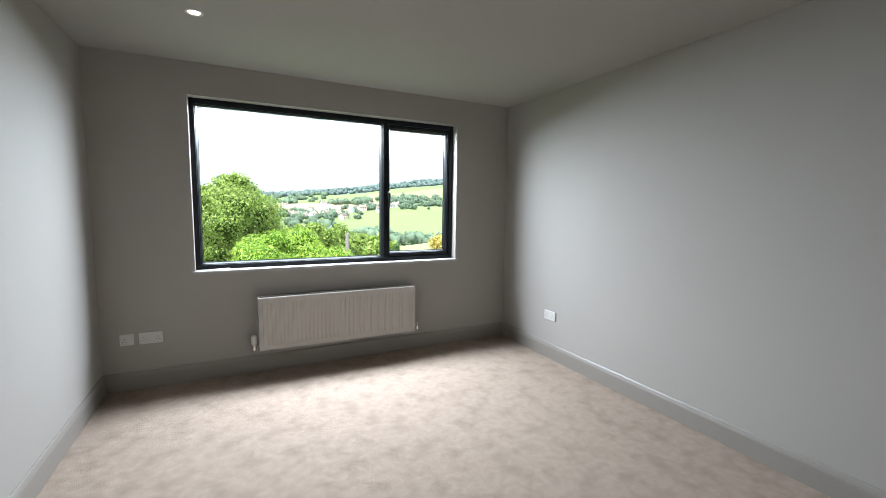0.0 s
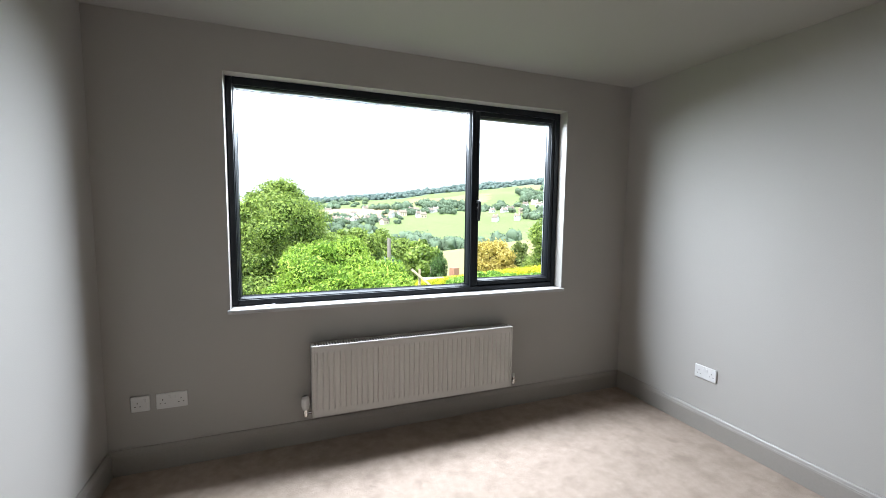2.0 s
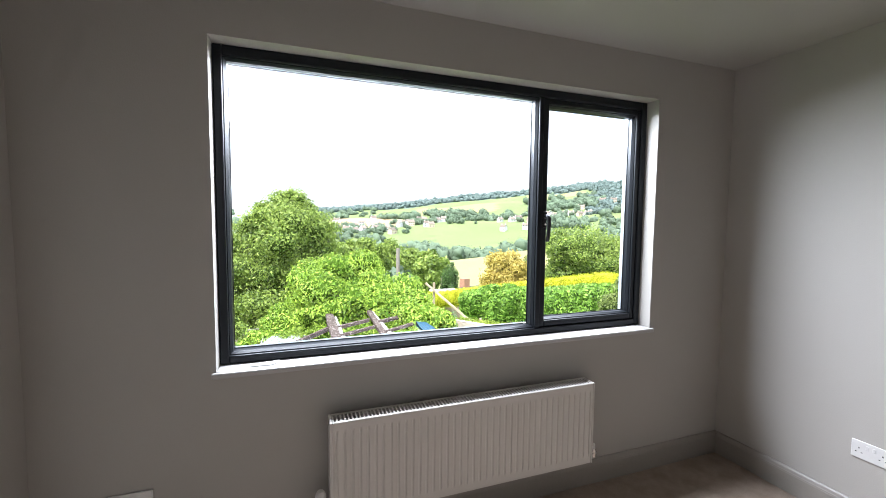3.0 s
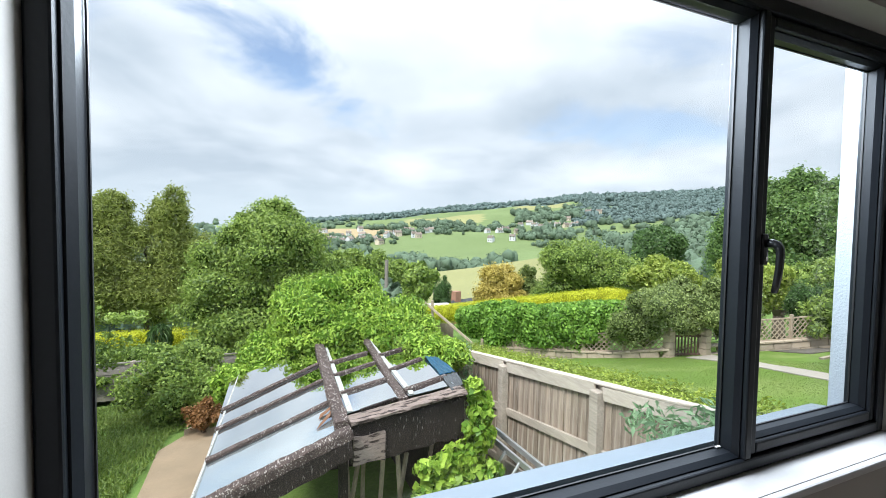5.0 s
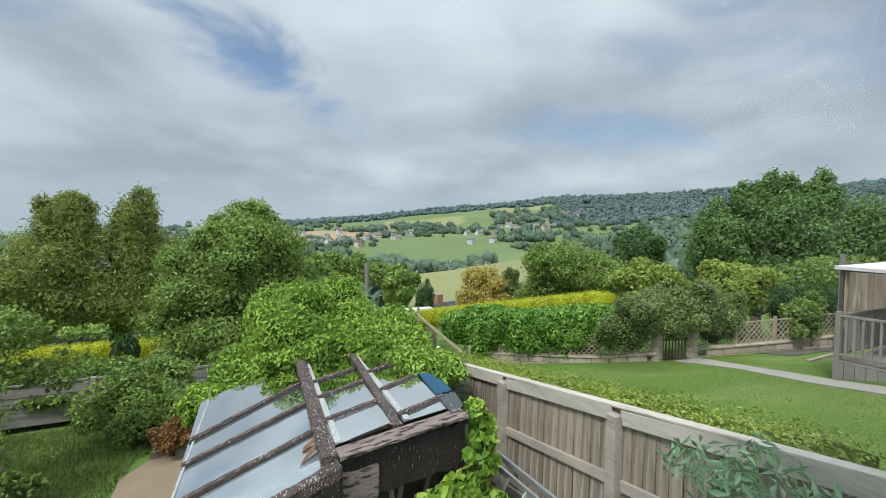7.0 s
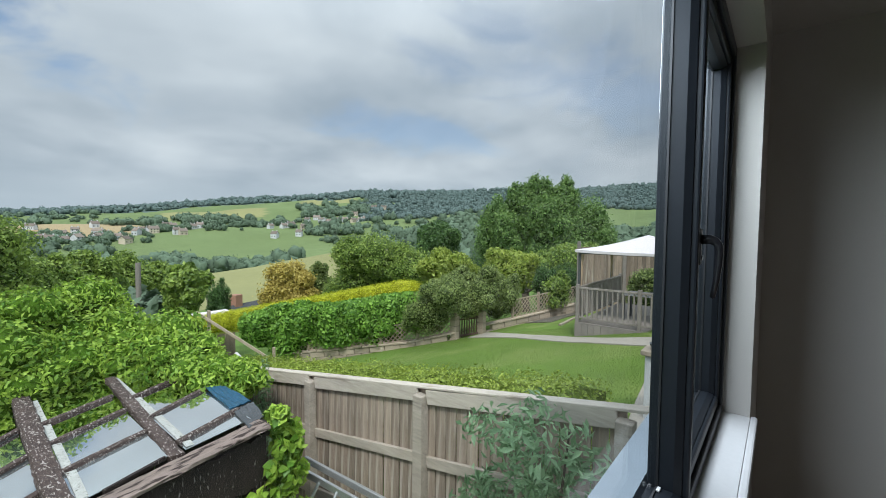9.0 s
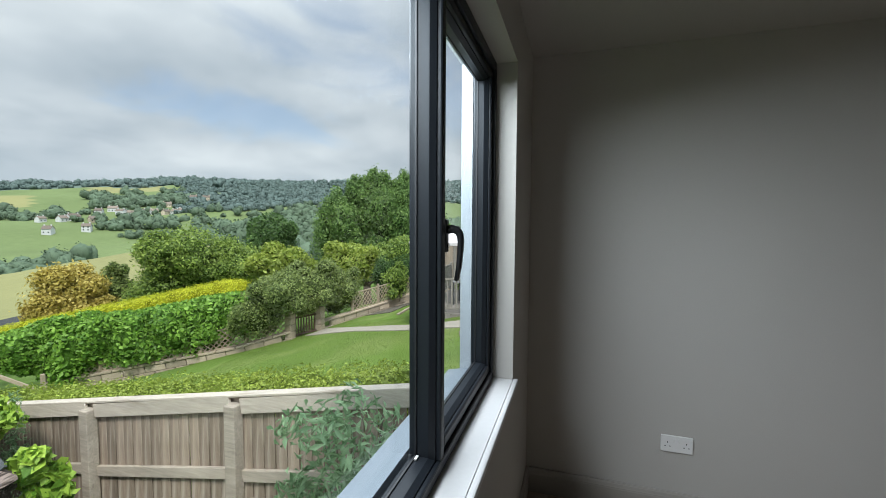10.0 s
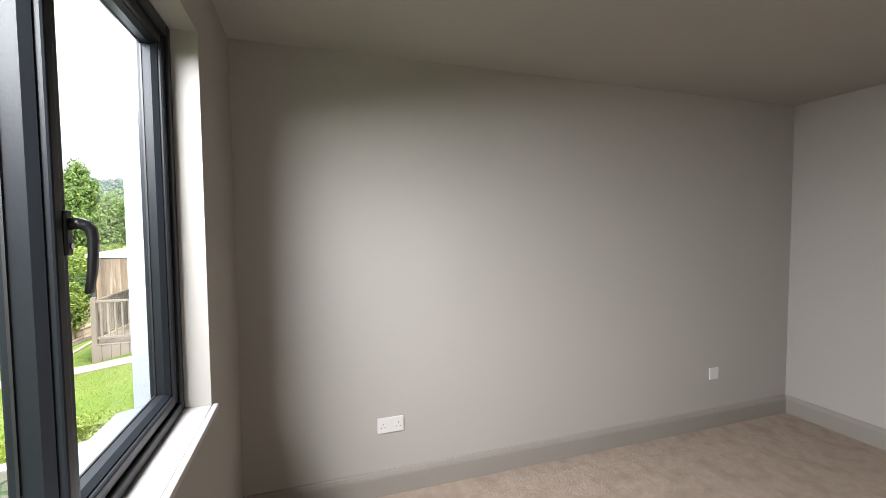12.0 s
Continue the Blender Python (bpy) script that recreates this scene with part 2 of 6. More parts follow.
M_BRONZEWOOD = material("rusty_wood_splinter", (0.16, 0.07, 0.03), 0.7, vary=0.3, scale=30, fine=120)
M_CAP = material("bleached_fence_rail", (0.47, 0.415, 0.35), 0.85, vary=0.22, scale=7, fine=60, bump=0.35, per="object", spread=0.08, dirt_or_sun=((0.27, 0.22, 0.17), 0.60, 0.72, 9.0), grain=(1, 0.12, 1))
M_PALEWOOD = material("silvered_timber", (0.24, 0.215, 0.195), 0.85, vary=0.18, scale=4, fine=60, bump=0.3, per="object", spread=0.1)
M_LATTICE = material("tan_lattice_timber", (0.38, 0.31, 0.235), 0.85, vary=0.15, scale=5, fine=50, per="object", spread=0.12)
M_GATE = material("dark_brown_gate_timber", (0.10, 0.062, 0.045), 0.8, vary=0.2, scale=5, fine=50, per="object", spread=0.12)
M_BLUE = material("blue_plastic_sheet", (0.006, 0.060, 0.115), 0.4, vary=0.2, scale=5, fine=40, bump=0.3)
M_SLATE = material("dark_roof_felt", (0.06, 0.065, 0.07), 0.8, vary=0.25, scale=8, fine=70, bump=0.4)
M_ALU = material("aluminium", (0.55, 0.56, 0.57), 0.4, 0.8, vary=0.1)
M_STONE = material("pale_block_stone", (0.38, 0.32, 0.25), 0.9, vary=0.2, scale=3, fine=40, bump=0.6, per="object", spread=0.18)
M_PATH = material("concrete_path", (0.33, 0.30, 0.255), 0.9, vary=0.15, scale=3, fine=50, bump=0.4)
M_CANVAS = material("pale_mauve_canvas", (0.66, 0.62, 0.66), 0.85, vary=0.05, scale=2, fine=90)
M_CURTAIN = material("tan_net_curtain", (0.40, 0.30, 0.21), 0.9, vary=0.12, scale=4)
M_BARK = material("bark", (0.11, 0.085, 0.065), 0.95, vary=0.3, scale=6, fine=40, bump=0.8)
M_GRASS = material("meadow_grass", (0.115, 0.185, 0.045), 0.95, vary=0.3, scale=0.6, fine=16, bump=0.5, spec=0.1)
# yellower patches on the lawn are sunlit spots painted into its colour
M_LAWN = material("mown_lawn", (0.115, 0.185, 0.036), 0.95, vary=0.3, scale=0.6, fine=24, bump=0.6, spec=0.1, dirt_or_sun=((0.20, 0.25, 0.075), 0.50, 0.68, 0.55))
M_GOLD = material("ripening_field", (0.25, 0.25, 0.115), 0.95, vary=0.12, scale=0.02, fine=0.4, spec=0.1)
M_GREEN = material("pasture", (0.15, 0.20, 0.085), 0.95, vary=0.18, scale=0.015, fine=0.2, spec=0.1)
M_TAN = material("stubble_field", (0.34, 0.27, 0.16), 0.95, vary=0.1, scale=0.02, fine=0.4, spec=0.1)
# haze of distance put into the colour of far woods: bluer and paler
M_HILL = material("hazed_wooded_hillside", (0.115, 0.16, 0.14), 0.95, vary=0.3, scale=0.02, fine=0.2, spec=0.1)
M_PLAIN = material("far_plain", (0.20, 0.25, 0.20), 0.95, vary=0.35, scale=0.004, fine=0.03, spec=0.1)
M_WOODS = material("hazed_tree_crowns", (0.115, 0.165, 0.112), 0.95, vary=0.3, scale=0.05, fine=0.8, spec=0.1, per="island", spread=0.18)
M_RIDGE = material("hazed_ridge_trees", (0.12, 0.168, 0.158), 0.95, vary=0.1, scale=0.02, fine=0.5, spec=0.1, per="island", spread=0.12)
M_SOIL = material("trodden_earth", (0.25, 0.185, 0.12), 0.95, vary=0.2, scale=2, fine=30, bump=0.5)
M_STONES = material("stony_bed", (0.085, 0.075, 0.06), 0.95, vary=0.5, scale=9, fine=40, bump=0.9, dirt_or_sun=((0.28, 0.25, 0.21), 0.55, 0.66, 22))
M_COTT = material("cotswold_stone_wall", (0.55, 0.48, 0.38), 0.9, vary=0.12, scale=0.5, fine=4, per="object", spread=0.25)
M_TILE = material("brown_roof_tiles", (0.20, 0.165, 0.14), 0.9, vary=0.15, scale=0.6, fine=6, per="object", spread=0.3)
M_WINGLASS = material("far_window_glass", (0.04, 0.05, 0.06), 0.15)
M_BRICK = material("chimney_brick", (0.33, 0.17, 0.12), 0.9, vary=0.2, scale=4, fine=30)

L_TREE = leaf_material("broad_leaves", (0.085, 0.155, 0.033), (0.36, 0.48, 0.10))
L_IVY = leaf_material("bright_creeper_leaves", (0.085, 0.20, 0.018), (0.42, 0.58, 0.085))
L_DARK = leaf_material("dark_green_leaves", (0.038, 0.090, 0.027), (0.135, 0.240, 0.068))
L_COOL = leaf_material("cool_green_leaves", (0.062, 0.135, 0.038), (0.27, 0.42, 0.12))
L_WILLOW = leaf_material("willow_leaves", (0.15, 0.20, 0.045), (0.44, 0.50, 0.13), 0.45)
L_LAUREL = leaf_material("glossy_hedge_leaves", (0.085, 0.205, 0.03), (0.31, 0.53, 0.085))
L_YELLOW = leaf_material("golden_hedge_leaves", (0.42, 0.46, 0.02), (0.66, 0.68, 0.05))
L_GOLD = leaf_material("golden_shrub_leaves", (0.36, 0.29, 0.06), (0.66, 0.55, 0.16))
L_ARCH = leaf_material("dull_climber_leaves", (0.095, 0.145, 0.042), (0.34, 0.42, 0.14))
L_LIME = leaf_material("yellow_green_leaves", (0.163, 0.250, 0.031), (0.450, 0.525, 0.112))
L_BOX = leaf_material("box_hedge_leaves", (0.15, 0.22, 0.028), (0.44, 0.53, 0.10))
L_BLUE = leaf_material("blue_green_leaves", (0.12, 0.22, 0.10), (0.38, 0.54, 0.31))
L_BRONZE = leaf_material("bronze_leaves", (0.200, 0.100, 0.037), (0.375, 0.188, 0.075))
L_LAWN = leaf_material("short_lawn_blades", (0.12, 0.19, 0.034), (0.185, 0.265, 0.055))
L_GRASS = leaf_material("rough_grass_blades", (0.085, 0.15, 0.018), (0.22, 0.30, 0.06))


# ---------------------------------------------------------------- mesh helpers
def finish(name, me, mat, parent=None, label="", smooth=False):
    for m in (mat if isinstance(mat, (list, tuple)) else [mat]):
        me.materials.append(m)
    if smooth:
        me.shade_smooth()
    ob = new(name, me)
    if parent:
        ob.parent = parent
    return tagged(ob, label)


def part(name, bm, mat, parent=None, label="", smooth=False):
    """Links a bmesh as one mesh object under a thing or a part."""
    me = bpy.data.meshes.new(name)
    bm.to_mesh(me)
    bm.free()
    return finish(name, me, mat, parent, label, smooth)


def thing(name, label, category, group="", kind="", at=(0, 0, 0)):
    ob = new(name)
    ob.location = at
    return tagged(ob, label, category, group, kind)


def add_box(bm, a, b, bevel=0.0):
    """A box from corner a to corner b added to bm."""
    a, b = Vector(a), Vector(b)
    r = bmesh.ops.create_cube(bm, size=1.0, matrix=Matrix.Translation((a + b) / 2) @ Matrix.Diagonal((*(abs(v) for v in b - a), 1)))
    if bevel:
        edges = list({e for v in r["verts"] for e in v.link_edges})
        bmesh.ops.bevel(bm, geom=edges, offset=bevel, segments=2, affect="EDGES", profile=0.5)
    return bm


def box(a, b, bevel=0.0):
    return add_box(bmesh.new(), a, b, bevel)


def add_bar(bm, p, q, w, h, bevel=0.0, lift=Vector((0, 0, 1))):
    """A squared bar from p to q, w wide and h high."""
    p, q = Vector(p), Vector(q)
    d = (q - p)
    z = d.normalized()
    x = z.cross(lift)
    if x.length < 1e-4:
        x = Vector((1, 0, 0))
    x.normalize()
    y = x.cross(z)
    m = Matrix(((x.x, y.x, z.x), (x.y, y.y, z.y), (x.z, y.z, z.z))).to_4x4()
    m.translation = (p + q) / 2
    r = bmesh.ops.create_cube(bm, size=1.0, matrix=m @ Matrix.Diagonal((w, h, d.length, 1)))
    if bevel:
        edges = list({e for v in r["verts"] for e in v.link_edges})
        bmesh.ops.bevel(bm, geom=edges, offset=bevel, segments=1, affect="EDGES")
    return bm


def bar(p, q, w, h, bevel=0.0):
    return add_bar(bmesh.new(), p, q, w, h, bevel)


def add_tube(bm, p, q, r0, r1, seg=10):
    p, q = Vector(p), Vector(q)
    m = (q - p).to_track_quat("Z", "Y").to_matrix().to_4x4()
    m.translation = (p + q) / 2
    bmesh.ops.create_cone(bm, cap_ends=True, segments=seg, radius1=r0, radius2=r1, depth=(q - p).length, matrix=m)
    return bm


def tube(p, q, r0, r1=None, seg=12):
    return add_tube(bmesh.new(), p, q, r0, r0 if r1 is None else r1, seg)


def sheet(points, thick):
    """A flat panel through the given corners, with a thickness."""
    bm = bmesh.new()
    vs = [bm.verts.new(p) for p in points]
    f = bm.faces.new(vs)
    f.normal_update()
    r = bmesh.ops.extrude_face_region(bm, geom=[f])
    n = f.normal.copy()
    bmesh.ops.translate(bm, verts=[v for v in r["geom"] if isinstance(v, bmesh.types.BMVert)], vec=-n * thick)
    bmesh.ops.recalc_face_normals(bm, faces=bm.faces)
    return bm


def raw_mesh(name, verts, faces_flat, per_face, mats=None):
    """A mesh straight from arrays; per_face corners a face."""
    me = bpy.data.meshes.new(name)
    nf = len(faces_flat) // per_face
    me.vertices.add(len(verts))
    me.vertices.foreach_set("co", np.asarray(verts, np.float32).ravel())
    me.loops.add(len(faces_flat))
    me.loops.foreach_set("vertex_index", np.asarray(faces_flat, np.int32))
    me.polygons.add(nf)
    me.polygons.foreach_set("loop_start", np.arange(nf, dtype=np.int32) * per_face)
    if mats is not None:
        me.polygons.foreach_set("material_index", np.asarray(mats, np.int32))
    me.update(calc_edges=True)
    me.validate()
    return me


def leaf_arrays(rng, pts, nrm, size, aspect=0.55, droop=0.25, jitter=0.75):
    """Pointed, slightly folded leaves at pts, facing roughly along nrm: two quads each would be wasteful, so one folded pair of triangles."""
    n = len(pts)
    nn = nrm + rng.normal(0, jitter, (n, 3))
    nn /= np.linalg.norm(nn, axis=1, keepdims=True) + 1e-9
    t = rng.normal(0, 1, (n, 3))
    t[:, 2] -= droop
    t -= nn * (t * nn).sum(1, keepdims=True)
    t /= np.linalg.norm(t, axis=1, keepdims=True) + 1e-9
    s = np.cross(nn, t)
    ln = (size * rng.uniform(0.6, 1.3, n))[:, None]
    tip, base = pts + t * ln * 0.5, pts - t * ln * 0.5
    fold = nn * ln * 0.12
    left, right = pts - s * ln * aspect * 0.5 + fold - t * ln * 0.08, pts + s * ln * aspect * 0.5 + fold - t * ln * 0.08
    v = np.stack([base, right, tip, left], 1).reshape(-1, 3)
    i = np.arange(n)[:, None] * 4
    f = np.concatenate([i, i + 1, i + 2, i, i + 2, i + 3], 1).reshape(-1)
    return v, f


ICO = bmesh.new()
bmesh.ops.create_icosphere(ICO, subdivisions=2, radius=1.0)
ICO_V = np.array([v.co[:] for v in ICO.verts])
ICO_F = np.array([[v.index for v in f.verts] for f in ICO.faces]).ravel()
ICO.free()


def lumps(rng, blob, count, spread=0.9, size=0.33):
    """Splits an ellipsoid into smaller lumps over its surface, for an uneven outline."""
    cx, cy, cz, rx, ry, rz = blob
    d = rng.normal(0, 1, (count, 3))
    d /= np.linalg.norm(d, axis=1, keepdims=True)
    out = [(cx, cy, cz, rx * 0.86, ry * 0.86, rz * 0.86)]
    for k in d:
        s = size * rng.uniform(0.6, 1.25)
        out.append((cx + k[0] * rx * spread, cy + k[1] * ry * spread, cz + k[2] * rz * spread, rx * s, ry * s, rz * s))
    return out


def foliage(name, blobs, count, size, leaf, parent, seed, core=0.78, aspect=0.55, shell=(0.72, 1.08), zmin=None, jitter=0.75, box_like=False, wisp=0.0, droop=0.25, kind=""):
    """A mass of single leaves over lumps, round an added inner mass coloured dark as the shade between them."""
    rng = np.random.default_rng(seed)
    b = np.array(blobs, float)
    area = (b[:, 3] * b[:, 4] * b[:, 5]) ** (2 / 3)
    pick = rng.choice(len(b), count, p=area / area.sum())
    d = rng.normal(0, 1, (count, 3))
    d /= np.linalg.norm(d, axis=1, keepdims=True)
    if box_like:
        d /= np.abs(d).max(1, keepdims=True) ** 0.85
    rad = rng.uniform(shell[0], shell[1], count) + (rng.exponential(wisp, count) if wisp else 0)
    pts = b[pick, :3] + d * b[pick, 3:] * rad[:, None]
    nrm = d / b[pick, 3:]
    nrm /= np.linalg.norm(nrm, axis=1, keepdims=True)
    if zmin is not None:
        keep = pts[:, 2] > zmin
        pts, nrm = pts[keep], nrm[keep]
    v, f = leaf_arrays(rng, pts, nrm, size, aspect, droop, jitter)
    mi = np.zeros(len(f) // 3, int)
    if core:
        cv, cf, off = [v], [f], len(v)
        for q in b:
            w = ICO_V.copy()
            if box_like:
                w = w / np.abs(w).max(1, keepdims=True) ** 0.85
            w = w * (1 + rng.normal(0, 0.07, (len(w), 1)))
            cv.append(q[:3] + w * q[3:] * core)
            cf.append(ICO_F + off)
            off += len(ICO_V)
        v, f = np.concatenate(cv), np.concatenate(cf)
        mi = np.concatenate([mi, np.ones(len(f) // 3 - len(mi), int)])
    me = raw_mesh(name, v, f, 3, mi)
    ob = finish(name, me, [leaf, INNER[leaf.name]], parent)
    if kind:
        ob["kind"] = kind
    return ob


def trunk_mesh(base, top, r, seed, limbs=6, reach=1.2):
    """A tapered, slightly bent trunk with limbs."""
    rng = random.Random(seed)
    bm = bmesh.new()
    base, top = Vector(base), Vector(top)
    pts = [base.lerp(top, k / 4) + Vector((rng.uniform(-r, r), rng.uniform(-r, r), 0)) * (0.8 if 0 < k else 0) for k in range(5)]
    for k in range(4):
        add_tube(bm, pts[k], pts[k + 1], r * (1 - 0.2 * k), r * (0.8 - 0.2 * k), 9)
    for k in range(limbs):
        s = pts[1 + k % 4]
        a = rng.uniform(0, 6.28)
        reach_k = reach * 0.55
        mid = s + Vector((math.cos(a), math.sin(a), 0.5)) * reach_k * 0.5
        end = mid + Vector((math.cos(a + 0.4), math.sin(a + 0.4), 0.5)) * reach_k * 0.6
        add_tube(bm, s, mid, r * 0.42, r * 0.25, 7)
        add_tube(bm, mid, end, r * 0.25, r * 0.08, 6)
    return bm


def tree(name, label, blobs, base, count, size, leaf, seed, r=0.16, lump=14, category="tree", **kw):
    """A tree: trunk with limbs, and a crown of leaves over lumps."""
    rng = np.random.default_rng(seed + 1000)
    t = thing(name, label, category, at=base)
    bl = []
    for q in blobs:
        bl += lumps(rng, (q[0] - base[0], q[1] - base[1], q[2] - base[2], *q[3:]), lump)
    top = max(blobs, key=lambda q: q[5])
    part("trunk", trunk_mesh((0, 0, -0.3), (top[0] - base[0], top[1] - base[1], top[2] - base[2] + top[5] * 0.4), r, seed, 7, top[3] * 0.9), M_BARK, t, smooth=True)
    foliage("crown", bl, count, size, leaf, t, seed, **kw)
    return t


def shrub(name, label, blobs, base, count, size, leaf, seed, lump=8, category="shrub", stems=4, **kw):
    rng = np.random.default_rng(seed + 1000)
    t = thing(name, label, category, at=base)
    bl = []
    for q in blobs:
        bl += lumps(rng, (q[0] - base[0], q[1] - base[1], q[2] - base[2], *q[3:]), lump) if lump else [(q[0] - base[0], q[1] - base[1], q[2] - base[2], *q[3:])]
    if stems:
        bm = bmesh.new()
        for k in range(stems):
            q = bl[int(rng.integers(len(bl)))]
            add_tube(bm, (rng.uniform(-.1, .1), rng.uniform(-.1, .1), -0.1), (q[0], q[1], q[2]), 0.018, 0.006, 6)
        part("stem", bm, M_BARK, t)
    foliage("leaves", bl, count, size, leaf, t, seed, **kw)
    return t

# ---------------------------------------------------------------- the room
X0, X1, Y0, HIGH = -0.60, 2.845, -3.93, 2.40
OX0, OX1, OZ0, OZ1 = 0.0, 2.25, 0.857, 2.166
WALL = 0.225


def slab(name, a, b, mat, label, category, bevel=0.0):
    return tagged(part(name, box(a, b, bevel), mat), label, category, kind="structure")


def window_wall():
    """The outer wall with the opening cut through it: plaster inside, render outside."""
    bm = bmesh.new()
    for a, b in (((X0 - 0.15, 0, 0), (OX0, 0.176, HIGH)), ((X0 - 0.15, 0.176, 0), (OX0 - 0.07, WALL - 0.02, HIGH)), ((OX0 - 0.07, 0.176, 0), (OX0, WALL - 0.02, OZ0 - 0.03)), ((OX1, 0, 0), (X1 + 0.15, WALL - 0.02, HIGH)),
                 ((OX0, 0, 0), (OX1, WALL - 0.02, OZ0 - 0.025)), ((OX0, 0, OZ1), (OX1, WALL - 0.02, HIGH))):
        add_box(bm, a, b)
    tagged(part("wall_north", bm, M_WALL), "greige painted plaster wall with a wide window opening", "wall", kind="structure")
    bm = bmesh.new()
    for a, b in (((X0 - 3, WALL - 0.02, -3), (OX0 - 0.07, WALL, 3.2)), ((OX0 - 0.07, WALL - 0.02, OZ1), (OX0 + 0.01, WALL, 3.2)), ((OX0 - 0.07, WALL - 0.02, -3), (OX0 + 0.01, WALL, OZ0 - 0.03)), ((OX1, WALL - 0.02, -3), (X1 + 1.2, WALL, 3.2)),
                 ((OX0 + 0.01, WALL - 0.02, -3), (OX1, WALL, OZ0 - 0.03)), ((OX0 + 0.01, WALL - 0.02, OZ1), (OX1, WALL, 3.2))):
        add_box(bm, a, b)
    tagged(part("wall_outer_face", bm, M_RENDER), "white rendered outside face of the house wall", "wall", kind="structure")
    tagged(part("outer_reveal", box((OX1 - 0.03, 0.176, OZ0), (OX1 - 0.001, WALL - 0.001, OZ1)), M_REVEAL), "outer window reveal, its white render dulled in colour", "wall", kind="structure")


window_wall()
slab("wall_east", (X1, Y0 - 0.15, 0), (X1 + 0.15, 0, HIGH), M_WALL, "greige painted plaster side wall with two sockets", "wall")
slab("wall_west", (X0 - 0.15, Y0 - 0.15, 0), (X0, 0, HIGH), M_WALL, "greige painted plaster side wall", "wall")
slab("wall_south", (X0, Y0 - 0.15, 0), (X1, Y0, HIGH), M_WALL, "greige painted plaster back wall", "wall")
slab("ceiling", (X0 - 0.15, Y0 - 0.15, HIGH), (X1 + 0.15, WALL - 0.02, HIGH + 0.2), M_CEIL, "matt white painted plaster ceiling", "ceiling")


def carpet():
    """The carpet: a dense grid, gently uneven with the pile's tread marks."""
    nx, ny = 120, 150
    xs, ys = np.linspace(X0, X1, nx), np.linspace(Y0, 0, ny)
    gx, gy = np.meshgrid(xs, ys, indexing="ij")
    z = np.array([[noise.noise((x * 3.1, y * 3.1, 0)) * 0.0035 + noise.noise((x * 9, y * 9, 3)) * 0.0018 for y in ys] for x in xs])
    v = np.stack([gx, gy, z], -1).reshape(-1, 3)
    i = (np.arange(nx - 1)[:, None] * ny + np.arange(ny - 1)[None]).ravel()
    f = np.stack([i, i + ny, i + ny + 1, i + 1], 1).ravel()
    me = raw_mesh("floor", v, f, 4)
    tagged(finish("floor", me, M_CARPET, smooth=True), "beige cut-pile carpet with tread marks", "carpet", kind="structure")
    slab("floor_base", (X0 - 0.15, Y0 - 0.15, -0.3), (X1 + 0.15, WALL - 0.02, -0.01), M_CEIL, "floor slab under the carpet", "floor")


carpet()


def skirting(name, p, q, inward):
    """A skirting board with a rounded, grooved top, from p to q along a wall."""
    prof = [(0, 0), (0.018, 0), (0.018, 0.105), (0.0165, 0.110), (0.0165, 0.114), (0.0145, 0.118), (0.011, 0.130), (0.006, 0.137), (0, 0.138)]
    bm = bmesh.new()
    inn = Vector((*inward, 0))
    rings = [[bm.verts.new(Vector((*e, 0)) + inn * a + Vector((0, 0, b))) for a, b in prof] for e in (p, q)]
    n = len(prof)
    for k in range(n):
        bm.faces.new((rings[0][k], rings[0][(k + 1) % n], rings[1][(k + 1) % n], rings[1][k]))
    bm.faces.new(rings[0])
    bm.faces.new(rings[1])
    bmesh.ops.recalc_face_normals(bm, faces=bm.faces)
    tagged(part(name, bm, M_SKIRT), "grey painted skirting board with a moulded top", "skirting board", "skirting boards", "structure")


skirting("baseboard", (X0, -0.0), (X1, -0.0), (0, -1))
skirting("baseboard", (X1, -0.018), (X1, Y0 + 0.018), (-1, 0))
skirting("baseboard", (X0, -0.018), (X0, Y0 + 0.018), (1, 0))
skirting("baseboard", (X0, Y0), (X1, Y0), (0, 1))


# ---------------------------------------------------------------- the window
def rect_ring(bm, x0, x1, z0, z1, w, y0, y1, bevel=0.004):
    """Four mitre-less lengths of frame round a rectangle."""
    wl_, wr, wb, wt = w
    add_box(bm, (x0, y0, z0), (x0 + wl_, y1, z1), bevel)
    add_box(bm, (x1 - wr, y0, z0), (x1, y1, z1), bevel)
    add_box(bm, (x0 + wl_, y0, z0), (x1 - wr, y1, z0 + wb), bevel)
    add_box(bm, (x0 + wl_, y0, z1 - wt), (x1 - wr, y1, z1), bevel)
    return bm


def bead_ring(name, x0, x1, z0, z1, w, y0, y1, parent):
    """A glazing bead round a rectangle, its face sloping back towards the glass."""
    bm = bmesh.new()
    loops = []
    for inset, y in ((0.0, y0), (0.004, y0), (w, y0 + 0.016), (w, y1), (0.0, y1)):
        loops.append([bm.verts.new(p) for p in ((x0 + inset, y, z0 + inset), (x1 - inset, y, z0 + inset), (x1 - inset, y, z1 - inset), (x0 + inset, y, z1 - inset))])
    for a, b in zip(loops, loops[1:] + loops[:1]):
        for i in range(4):
            bm.faces.new((a[i], a[(i + 1) % 4], b[(i + 1) % 4], b[i]))
    bmesh.ops.recalc_face_normals(bm, faces=bm.faces)
    return part(name, bm, M_FRAME, parent)


